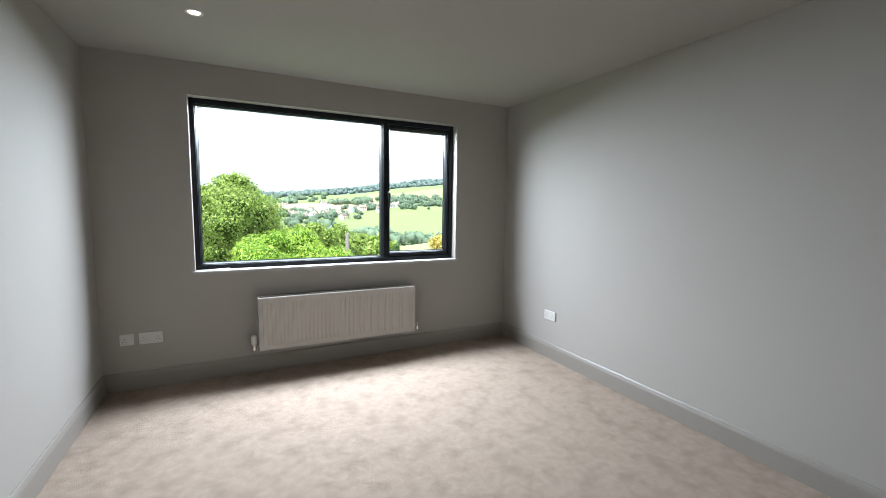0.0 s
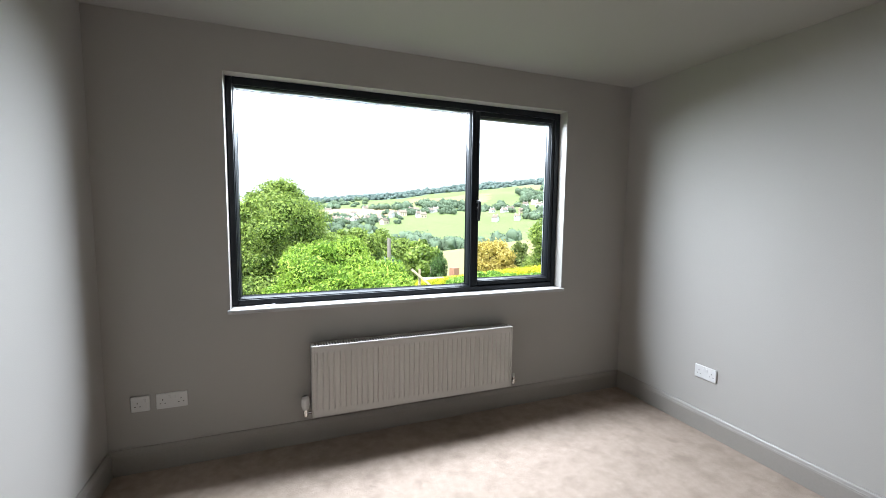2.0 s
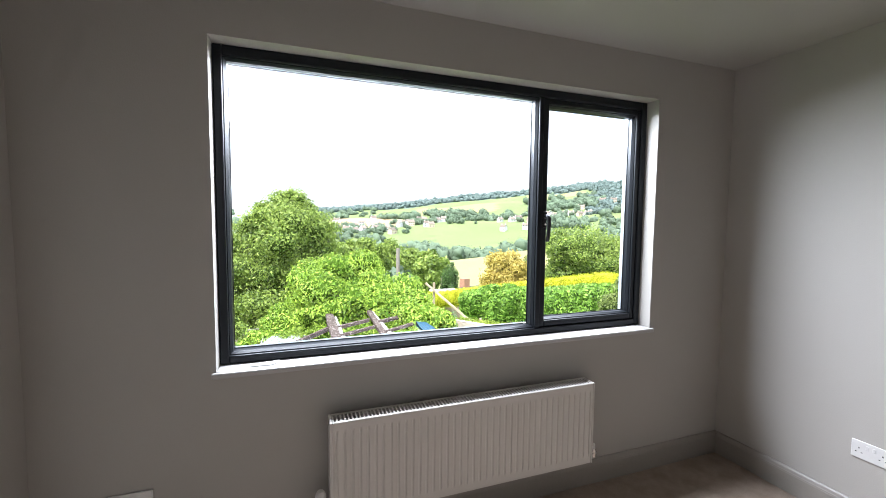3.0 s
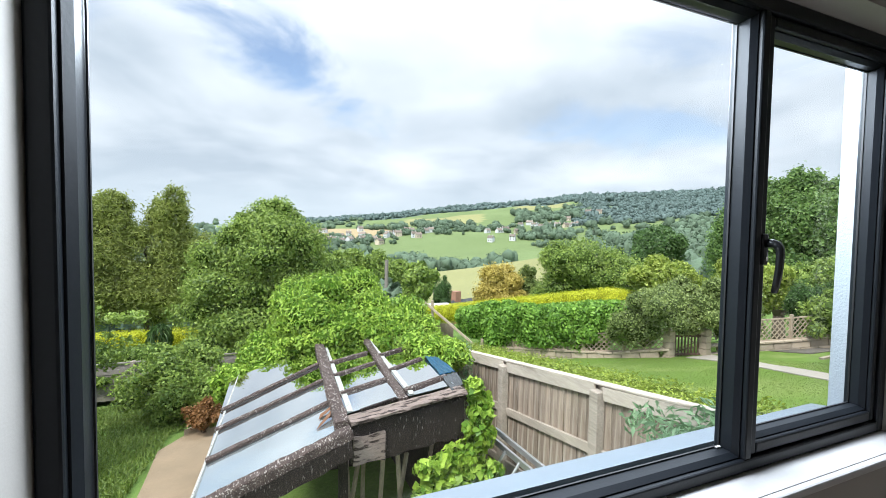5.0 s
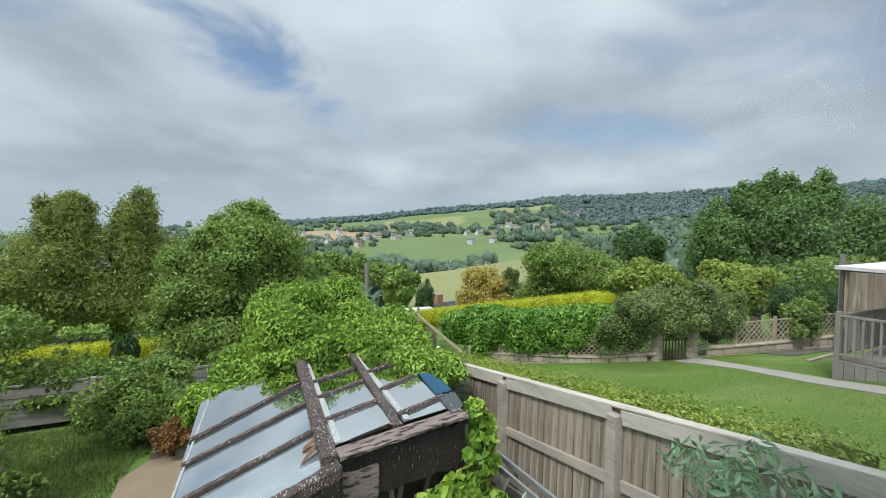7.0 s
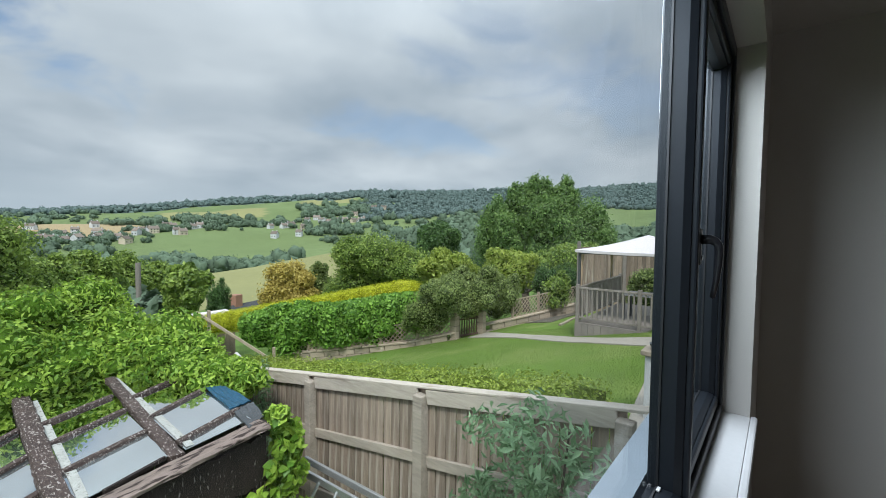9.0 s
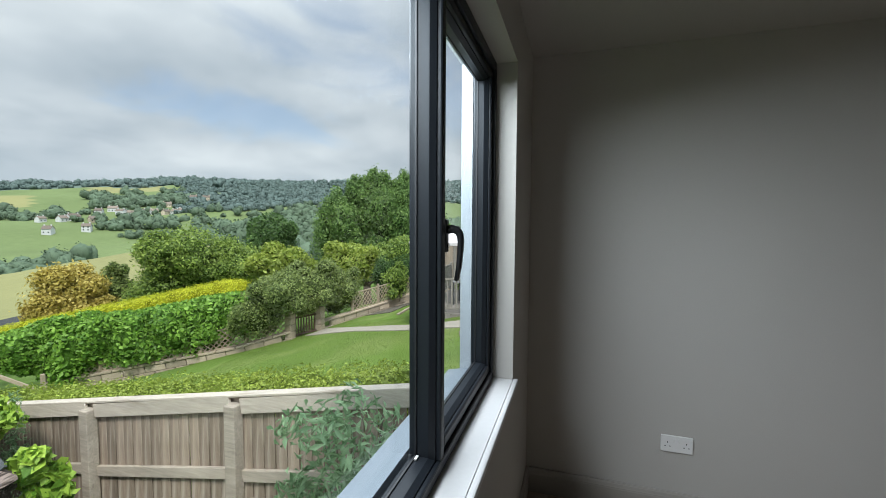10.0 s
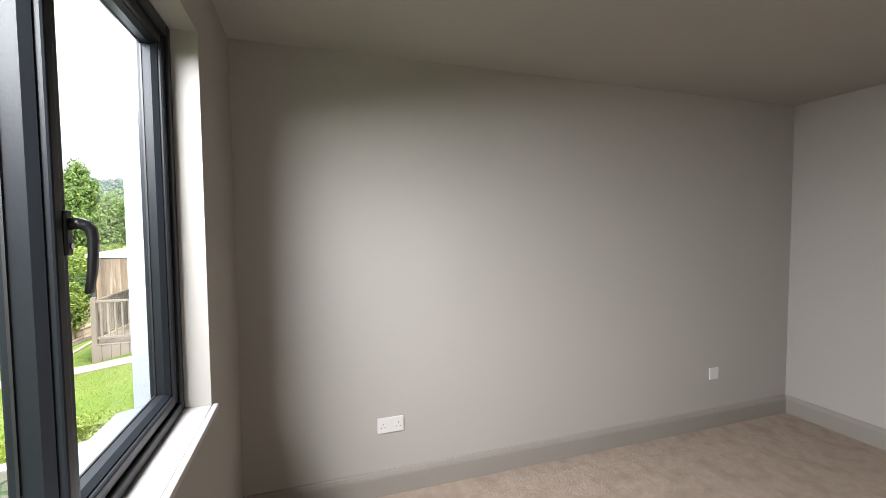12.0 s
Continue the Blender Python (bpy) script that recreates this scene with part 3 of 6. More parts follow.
def window():
    w = thing("window_1", "wide anthracite-framed window, one fixed pane and one casement", "window", kind="structure")
    fx1, fz0, fz1 = OX1 - 0.001, OZ0 + 0.001, OZ1 - 0.001
    front, back, glass = 0.082, 0.172, 0.150
    part("window_frame", rect_ring(bmesh.new(), OX0 + 0.0015, fx1, fz0, fz1, (0.034, 0.036, 0.034, 0.042), front, back, 0.005), M_FRAME, w)
    mx0, mx1 = 1.523, 1.552
    part("mullion", box((mx0, front, fz0 + 0.034), (mx1, back, fz1 - 0.042), 0.005), M_FRAME, w)
    # fixed pane: bead, gasket and glass
    gx0, gx1, gz0, gz1 = OX0 + 0.0355, mx0, fz0 + 0.034, fz1 - 0.042
    bead_ring("bead", gx0, gx1, gz0, gz1, 0.013, front + 0.014, glass - 0.001, w)
    part("gasket", rect_ring(bmesh.new(), gx0 + 0.014, gx1 - 0.014, gz0 + 0.014, gz1 - 0.014, (0.003,) * 4, glass - 0.006, glass - 0.001, 0), M_GASKET, w)
    pane = part("pane", box((gx0, glass, gz0), (gx1, glass + 0.006, gz1)), M_PANE, w, "clear glass pane")
    pane.visible_shadow = False
    # casement
    sx0, sx1, sz0, sz1 = mx1 + 0.001, fx1 - 0.037, fz0 + 0.036, fz1 - 0.043
    sash = part("sash", rect_ring(bmesh.new(), sx0, sx1, sz0, sz1, (0.034, 0.026, 0.034, 0.030), front + 0.010, back - 0.006, 0.006), M_FRAME, w)
    bead_ring("bead", sx0 + 0.034, sx1 - 0.026, sz0 + 0.034, sz1 - 0.030, 0.012, front + 0.022, glass - 0.001, sash)
    part("gasket", rect_ring(bmesh.new(), sx0 + 0.046, sx1 - 0.038, sz0 + 0.046, sz1 - 0.042, (0.003,) * 4, glass - 0.006, glass - 0.001, 0), M_GASKET, sash)
    p2 = part("pane", box((sx0 + 0.034, glass, sz0 + 0.034), (sx1 - 0.026, glass + 0.006, sz1 - 0.030)), M_PANE, sash, "clear glass pane")
    p2.visible_shadow = False
    # handle: back plate, neck and a curved drop lever
    hx, hz, hy = sx0 + 0.018, 1.450, front + 0.0095
    h = part("handle", box((hx - 0.012, hy - 0.010, hz - 0.012), (hx + 0.012, hy, hz + 0.075), 0.004), M_BLACKMETAL, sash, "black drop-lever window handle")
    part("neck", tube((hx, hy - 0.0102, hz + 0.048), (hx, hy - 0.022, hz + 0.048), 0.011, 0.010), M_BLACKMETAL, h, smooth=True)
    bm = bmesh.new()
    lever = [(-0.008, 0.047), (-0.024, 0.050), (-0.036, 0.046), (-0.044, 0.036), (-0.046, 0.020), (-0.045, -0.010), (-0.042, -0.045), (-0.035, -0.086)]
    vs = []
    for i, (y, z) in enumerate(lever):
        (ya, za), (yb, zb) = lever[max(i - 1, 0)], lever[min(i + 1, len(lever) - 1)]
        d = Vector((yb - ya, zb - za)).normalized()
        k = (0.011, 0.0105, 0.0095, 0.008, 0.007, 0.0065, 0.006, 0.005)[i]
        vs.append([bm.verts.new((hx + u * 0.0095, hy + y - d.y * e * k, hz + z + d.x * e * k)) for u, e in ((-1, -1), (1, -1), (1, 1), (-1, 1))])
    for a, b in zip(vs, vs[1:]):
        for i in range(4):
            bm.faces.new((a[i], a[(i + 1) % 4], b[(i + 1) % 4], b[i]))
    bm.faces.new(vs[0])
    bm.faces.new(vs[-1])
    bmesh.ops.recalc_face_normals(bm, faces=bm.faces)
    bmesh.ops.bevel(bm, geom=list(bm.edges), offset=0.002, segments=2, affect="EDGES")
    part("lever", bm, M_BLACKMETAL, h, smooth=True)
    part("key_cap", tube((hx, hy - 0.0102, hz + 0.006), (hx, hy - 0.0135, hz + 0.006), 0.006), M_CHROME, h)
    # seals at the foot of the mullion
    part("corner_seal", box((mx0 - 0.036, 0.136, gz0 + 0.0145), (mx0 - 0.0175, 0.1435, gz0 + 0.019), 0.001), M_PLASTIC, w, "white glazing packer")
    # inner sill board with a bullnose, outer sill
    part("window_sill", box((OX0 - 0.016, -0.022, OZ0 - 0.024), (OX1 + 0.016, -0.0005, OZ0), 0.006), M_SILL, w, "white painted inner sill")
    part("window_sill", box((OX0 + 0.0015, -0.0004, OZ0 - 0.022), (OX1 - 0.0015, 0.168, OZ0 - 0.0005)), M_SILL, w)
    part("outer_sill", sheet([(OX0 - 0.068, 0.177, 0.868), (OX1 - 0.031, 0.177, 0.868), (OX1 - 0.031, 0.268, 0.850), (OX0 - 0.068, 0.268, 0.850)], 0.03), M_OUTSILL, w, "pale blue-white outer sill")
    return w


window()
scrap = thing("tape_scrap", "small curled scrap of clear tape on the sill", "scrap", at=(0.16, 0.035, OZ0))
part("tape", sheet([(-0.06, -0.012, 0.002), (0.05, -0.016, 0.003), (0.075, 0.014, 0.009), (-0.04, 0.012, 0.003)], 0.0015), M_PLASTIC, scrap)


# ---------------------------------------------------------------- radiator, sockets, downlight
def radiator():
    x0, x1, y0, y1, z0, z1 = 0.425, 1.765, -0.125, -0.035, 0.20, 0.634
    t = thing("radiator", "off-white ribbed panel radiator under the window", "radiator", at=(0, 0, 0))
    bm = bmesh.new()
    # front panel with pressed vertical ribs
    n = 40
    xs = [x0 + 0.012]
    zs = (z0 + 0.004, z0 + 0.035, z0 + 0.055, z1 - 0.055, z1 - 0.035, z1 - 0.010)
    step = (x1 - x0 - 0.024) / n
    for k in range(n):
        a = x0 + 0.012 + k * step
        xs += [a + step * 0.30, a + step * 0.42, a + step * 0.58, a + step * 0.70]
    xs.append(x1 - 0.012)
    rows = []
    for j, z in enumerate(zs):
        row = []
        for i, x in enumerate(xs):
            k = (i - 1) % 4
            deep = 0.0045 if (0 < i < len(xs) - 1 and k in (1, 2) and 1 < j < 4) else 0.0
            row.append(bm.verts.new((x, y0 + 0.004 + deep, z)))
        rows.append(row)
    for a, b in zip(rows, rows[1:]):
        for i in range(len(xs) - 1):
            bm.faces.new((a[i], a[i + 1], b[i + 1], b[i]))
    r = bmesh.ops.extrude_face_region(bm, geom=list(bm.faces))
    bmesh.ops.translate(bm, verts=[v for v in r["geom"] if isinstance(v, bmesh.types.BMVert)], vec=(0, 0.012, 0))
    bmesh.ops.recalc_face_normals(bm, faces=bm.faces)
    part("front_panel", bm, M_RAD, t)
    part("back_panel", box((x0 + 0.012, y1 - 0.014, z0 + 0.004), (x1 - 0.012, y1, z1 - 0.012), 0.003), M_RAD, t)
    bm = bmesh.new()
    for k in range(90):
        x = x0 + 0.03 + k * (x1 - x0 - 0.06) / 89
        add_box(bm, (x - 0.0012, y0 + 0.018, z0 + 0.05), (x + 0.0012, y1 - 0.016, z1 - 0.02))
    part("fins", bm, M_RAD, t)
    for a, b in (((x0, y0 + 0.001, z0 + 0.002), (x0 + 0.011, y1, z1)), ((x1 - 0.011, y0 + 0.001, z0 + 0.002), (x1, y1, z1))):
        part("side_panel", box(a, b, 0.003), M_RAD, t)
    bm = bmesh.new()
    add_box(bm, (x0 + 0.0115, y0 + 0.001, z1 - 0.010), (x1 - 0.0115, y0 + 0.017, z1), 0.002)
    add_box(bm, (x0 + 0.0115, y1 - 0.016, z1 - 0.010), (x1 - 0.0115, y1, z1), 0.002)
    for k in range(81):
        x = x0 + 0.016 + k * (x1 - x0 - 0.032) / 80
        add_box(bm, (x - 0.0035, y0 + 0.0172, z1 - 0.008), (x + 0.0035, y1 - 0.0162, z1 - 0.002))
    part("top_grille", bm, M_RAD, t, "slotted top grille")
    for x in (x0 + 0.25, x1 - 0.25):
        part("bracket", box((x - 0.02, y1 + 0.0005, z0 + 0.06), (x + 0.02, -0.0005, z1 - 0.06), 0.002), M_RAD, t)
    # thermostatic valve
    vx, vy = x0 - 0.036, -0.082
    v = part("valve", tube((vx, vy, 0.205), (vx, vy, 0.245), 0.014, 0.012), M_CHROME, t, "chrome thermostatic valve")
    part("valve_tail", tube((vx, vy, 0.222), (x0 + 0.003, vy, 0.222), 0.009), M_CHROME, v)
    part("pipe", tube((vx, vy + 0.005, 0.212), (vx, -0.002, 0.212), 0.0075), M_CHROME, v)
    bm = bmesh.new()
    add_tube(bm, (vx, vy, 0.245), (vx, vy, 0.262), 0.016, 0.021, 20)
    add_tube(bm, (vx, vy, 0.262), (vx, vy, 0.315), 0.021, 0.020, 20)
    add_tube(bm, (vx, vy, 0.315), (vx, vy, 0.328), 0.020, 0.013, 20)
    for k in range(12):
        a = k * math.tau / 12
        c, s = math.cos(a), math.sin(a)
        add_tube(bm, (vx + 0.0205 * c, vy + 0.0205 * s, 0.266), (vx + 0.0195 * c, vy + 0.0195 * s, 0.312), 0.0026, 0.0024, 6)
    part("valve_head", bm, M_PLASTIC, v, "white ribbed thermostat head")
    # lockshield at the other end
    lx = x1 + 0.04
    v = part("valve", tube((lx, vy, 0.205), (lx, vy, 0.25), 0.012, 0.011), M_CHROME, t, "chrome lockshield valve")
    part("valve_tail", tube((lx + 0.02, vy, 0.225), (x1 - 0.003, vy, 0.225), 0.008), M_CHROME, v)
    part("valve_cap", tube((lx, vy, 0.25), (lx, vy, 0.278), 0.010, 0.007), M_PLASTIC, v)
    part("pipe", tube((lx, vy + 0.005, 0.212), (lx, -0.002, 0.212), 0.0075), M_CHROME, v)


radiator()


def socket(m, double, switched=False):
    """A white moulded wall plate, built facing -y in its own axes and set at m."""
    wide = 0.147 if double else 0.086
    label = "white double wall socket with rocker switches" if double else ("white single switched wall socket" if switched else "white single wall outlet plate")
    t = thing("wall_socket", label, "socket", "wall sockets")
    part("plate", box((-wide / 2, -0.010, -0.043), (wide / 2, 0.0, 0.043), 0.004), M_PLASTIC, t)
    if double:
        for s in (-1, 1):
            part("switch", box((s * 0.012 - 0.006, -0.0135, 0.010), (s * 0.012 + 0.006, -0.0095, 0.030), 0.0015), M_PLASTIC, t)
            bm = bmesh.new()
            cx = s * 0.043
            add_box(bm, (cx - 0.002, -0.0106, 0.004), (cx + 0.002, -0.0095, 0.012))
            for e in (-1, 1):
                add_box(bm, (cx + e * 0.011 - 0.0032, -0.0106, -0.014), (cx + e * 0.011 + 0.0032, -0.0095, -0.010))
            part("pin_holes", bm, M_DARK, t)
    elif switched:
        part("switch", box((0.014, -0.0135, 0.006), (0.026, -0.0095, 0.026), 0.0015), M_PLASTIC, t)
        bm = bmesh.new()
        add_box(bm, (-0.014, -0.0106, 0.002), (-0.010, -0.0095, 0.010))
        for e in (-1, 1):
            add_box(bm, (-0.012 + e * 0.011 - 0.003, -0.0106, -0.016), (-0.012 + e * 0.011 + 0.003, -0.0095, -0.012))
        part("pin_holes", bm, M_DARK, t)
    else:
        part("outlet", tube((0, -0.0095, 0), (0, -0.0125, 0), 0.008), M_PLASTIC, t)
    t.matrix_world = m
    return t


socket(pose(-0.446, 0, 0.380), False, True)
socket(pose(-0.300, 0, 0.380), True)
socket(pose(X1, -0.755, 0.395, 0, 0, -90), True)
socket(pose(X1, -3.155, 0.400, 0, 0, -90), False)


def downlight(x, y):
    t = thing("downlight", "lit recessed ceiling downlight with white rim", "ceiling light", at=(x, y, HIGH))
    bm = bmesh.new()
    prof = [(0.030, -0.0005), (0.033, -0.004), (0.040, -0.006), (0.044, -0.004), (0.045, -0.0005)]
    rings = []
    for k in range(32):
        a = k * math.tau / 32
        rings.append([bm.verts.new((r * math.cos(a), r * math.sin(a), z)) for r, z in prof])
    for k in range(32):
        A, B = rings[k], rings[(k + 1) % 32]
        for i in range(len(prof) - 1):
            bm.faces.new((A[i], A[i + 1], B[i + 1], B[i]))
    part("rim", bm, M_PLASTIC, t, smooth=True)
    glow = bpy.data.materials.new("lamp_glow")
    glow.use_nodes = True
    p = glow.node_tree.nodes["Principled BSDF"]
    p.inputs["Emission Color"].default_value, p.inputs["Emission Strength"].default_value = (1.0, 0.9, 0.75, 1), 3.0
    part("lens", tube((0, 0, -0.0005), (0, 0, -0.002), 0.0295, seg=24), glow, t, "glowing lens")


downlight(0.128, -0.92)

# ---------------------------------------------------------------- the ground, one sheet to the horizon
FENCE_X = 3.25
RING = [0, 20, 45, 80, 120, 220, 300, 350, 480, 560, 800, 1050]
SIGHT = {
    -60: [-25, -17, -13, -10, -7, -4.5, -3.2, -2.8, -2.2, -1.9, -1.3, -1.0],
    -20: [-25, -17, -13.5, -11, -8, -5, -3.5, -3, -2.2, -1.9, -1.3, -1.0],
    -8: [-25, -17, -13.5, -11.5, -9, -6, -4.5, -4, -2.4, -1.4, -0.3, 0.4],
    2: [-25, -17, -13.5, -11.5, -10, -7.5, -5.5, -4.5, -2, -0.7, 0.4, 1.1],
    15: [-25, -17, -13, -11, -9.3, -6.6, -5.2, -4.2, -1.8, -0.2, 1.3, 2.3],
    25: [-25, -17, -12.5, -10.5, -8.6, -5.2, -5.4, -4.3, -1.8, -0.1, 2.4, 3.5],
    38: [-25, -15, -11, -9.5, -7, -3.1, -3.8, -3.2, -1.4, 0.7, 3.3, 4.7],
    60: [-25, -13, -10, -7, -5, -2.5, -1, 0, 1.5, 2.4, 4.2, 5.2],
    110: [-25, -9, -6, -4, -2, 0, 1, 2, 3, 3.5, 5, 5.6],
}
AZ = sorted(SIGHT)
EAST_TURN = 1.6     # degrees by which the bearings of the far country are turned


def lawn_height(x, y):
    return -0.40 - 0.235 * y


def left_height(x, y):
    return -1.95 - 0.125 * (y - 2.6)


def far_height(x, y):
    r = math.hypot(x, y)
    az = math.degrees(math.atan2(x, y)) - EAST_TURN
    az = min(max(az, -60), 110) if y > -60 or x > 0 else -60
    rr = min(r, 1050)
    vals = [float(np.interp(rr, RING, SIGHT[a])) for a in AZ]
    el = float(np.interp(az, AZ, vals))
    return 1.55 + rr * math.tan(radians(el)) + noise.noise((x * 0.012, y * 0.012, 0)) * min(6, r * 0.015)


def smooth(a, b, v):
    k = min(max((v - a) / (b - a), 0), 1)
    return k * k * (3 - 2 * k)


def height(x, y):
    near = lawn_height(x, max(y, -4)) if x > FENCE_X else left_height(x, max(y, -2))
    k = smooth(15, 34, math.hypot(x, y))
    z = near * (1 - k) + (far_height(x, y) if k > 0 else 0) * k
    return z + noise.noise((x * 0.9, y * 0.9, 5)) * 0.03


def axis(lo, hi, fine_lo, fine_hi, step, extra=()):
    out = list(np.arange(fine_lo, fine_hi + 1e-6, step))
    for sign, start, stop in ((1, fine_hi, hi), (-1, fine_lo, lo)):
        v, s = start, step
        while abs(v - start) < abs(stop - start):
            s = min(s * 1.12, 14.0 if abs(v) < 1150 else 400.0)
            v += sign * s
            out.append(v)
    return np.array(sorted(set(out) | set(extra)))


def ground():
    xs = axis(-4200, 3600, -12, 18, 0.5, (FENCE_X - 0.005, FENCE_X + 0.005))
    ys = axis(-300, 4200, -3, 18, 0.5)
    v = np.array([(x, y, height(x, y)) for x in xs for y in ys])
    ny = len(ys)
    i = (np.arange(len(xs) - 1)[:, None] * ny + np.arange(ny - 1)[None]).ravel()
    f = np.stack([i, i + ny, i + ny + 1, i + 1], 1)
    mid = v[f].mean(1)
    r = np.hypot(mid[:, 0], mid[:, 1])
    az = np.degrees(np.arctan2(mid[:, 0], mid[:, 1])) - EAST_TURN
    mat = np.zeros(len(f), int)                                             # rough grass
    mat[(mid[:, 0] > FENCE_X) & (mid[:, 0] < 22) & (mid[:, 1] < 11.5) & (mid[:, 1] > -4)] = 1   # lawn
    mat[(r > 240) & (az > -6)] = 3
    mat[(r > 90) & (r < 232) & (az > 13) & (az < 44)] = 2                   # ripening field
    mat[(r > 335) & (r < 535) & (az > 6) & (az < 36)] = 3                   # pasture
    mat[(r > 545) & (r < 680) & (az > 2) & (az < 13)] = 4                  # stubble
    mat[(r > 690) & (r < 850) & (az > 15) & (az < 26)] = 2
    mat[(r > 840) & (r < 930) & (az > 24) & (az < 29)] = 3
    mat[(r > 840) & (r < 930) & (az > 30) & (az < 37)] = 2
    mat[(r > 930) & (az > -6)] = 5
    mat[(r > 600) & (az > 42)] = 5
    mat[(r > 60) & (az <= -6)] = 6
    me = raw_mesh("ground", v, f.ravel(), 4, mat)
    tagged(finish("ground", me, [M_GRASS, M_LAWN, M_GOLD, M_GREEN, M_TAN, M_HILL, M_PLAIN], smooth=True),
           "rolling grass, fields and hillside across the valley", "ground", kind="structure")


ground()


def woods(name, spots, label, seed, mat, per, size):
    """Far tree crowns, one mesh: a lumpy inner mass and leafy clumps over it."""
    rng = np.random.default_rng(seed)
    v, f, off = [], [], 0
    for x, y, r in spots:
        z = height(x, y)
        for k in range(3):
            s = r * rng.uniform(0.4, 0.85)
            c = np.array((x + rng.normal(0, r * 0.5), y + rng.normal(0, r * 0.5), z + s * rng.uniform(0.5, 1.1)))
            e = np.array((s, s, s * rng.uniform(0.8, 1.3)))
            w = ICO_V * (1 + rng.normal(0, 0.2, (len(ICO_V), 1)))
            v.append(c + w * e * 0.85)
            f.append(ICO_F + off)
            off += len(ICO_V)
            d = rng.normal(0, 1, (per, 3))
            d /= np.linalg.norm(d, axis=1, keepdims=True)
            lv, lf = leaf_arrays(rng, c + d * e * rng.uniform(0.85, 1.15, (per, 1)), d, size, 0.8, 0.2, 0.6)
            v.append(lv)
            f.append(lf + off)
            off += len(lv)
    me = raw_mesh(name, np.concatenate(v), np.concatenate(f), 3)
    tagged(finish(name, me, mat), label, "woodland", kind="stuff")


def polar(r, az):
    return r * math.sin(radians(az + EAST_TURN)), r * math.cos(radians(az + EAST_TURN))


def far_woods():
    rng = random.Random(5)
    ridge, mid, hedge = [], [], []
    for _ in range(1700):
        az, r = rng.uniform(-5, 88), rng.uniform(935, 1120)
        ridge.append((*polar(r, az), rng.uniform(4.5, 7.5)))
    for _ in range(2400):
        az, r = rng.uniform(38, 85), rng.uniform(560, 940)
        ridge.append((*polar(r, az), rng.uniform(3.2, 5.5)))
    for az0, az1, r0, r1, n in ((30.5, 39, 660, 760, 120), (17, 23, 600, 660, 30), (20, 25, 600, 660, 22), (9, 19, 610, 680, 30), (-4, 9, 700, 930, 60), (24, 30, 570, 620, 14), (31, 38, 500, 545, 26), (39, 62, 240, 560, 190), (30, 40, 720, 820, 50)):
        for _ in range(n):
            mid.append((*polar(rng.uniform(r0, r1), rng.uniform(az0, az1)), rng.uniform(4, 8)))
    for az0, az1, r0, r1, n, s in ((-3, 13, 240, 330, 60, 6), (-2, 10, 400, 470, 30, 6), (14.5, 18.8, 290, 330, 16, 7.0), (20.6, 24, 290, 320, 12, 7.5), (25.0, 30, 300, 330, 16, 6.5), (33, 38, 440, 480, 14, 5)):
        for _ in range(n):
            hedge.append((*polar(rng.uniform(r0, r1), rng.uniform(az0, az1)), s * rng.uniform(0.7, 1.2)))
    for az0, az1, r0, r1, n in ((2, 14, 470, 560, 60), (14, 23, 535, 585, 26), (29, 36, 545, 590, 12), (30, 42, 600, 680, 34)):
        for _ in range(n):
            hedge.append((*polar(rng.uniform(r0, r1), rng.uniform(az0, az1)), rng.uniform(3.0, 5.5)))
    for _ in range(90):
        hedge.append((*polar(rng.uniform(60, 140), rng.uniform(-40, -9)), rng.uniform(3, 5)))
    for _ in range(60):
        hedge.append((*polar(rng.uniform(55, 110), rng.uniform(-4, 13)), rng.uniform(2.5, 4)))
    for _ in range(160):
        hedge.append((*polar(rng.uniform(300, 1500), rng.uniform(-45, -8)), rng.uniform(5, 10)))
    for _ in range(160):
        hedge.append((*polar(rng.uniform(70, 300), rng.uniform(46, 100)), rng.uniform(4, 7)))
    woods("ridge_woods", ridge, "wooded ridge across the valley, hazed blue-green", 1, M_RIDGE, 14, 2.6)
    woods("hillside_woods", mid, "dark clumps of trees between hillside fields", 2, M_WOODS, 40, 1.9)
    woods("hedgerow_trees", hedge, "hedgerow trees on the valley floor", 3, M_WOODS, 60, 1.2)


far_woods()

# ---------------------------------------------------------------- garden fence along the boundary
def fence_top(y):
    return 0.055 - 0.17 * (y - 2.43)


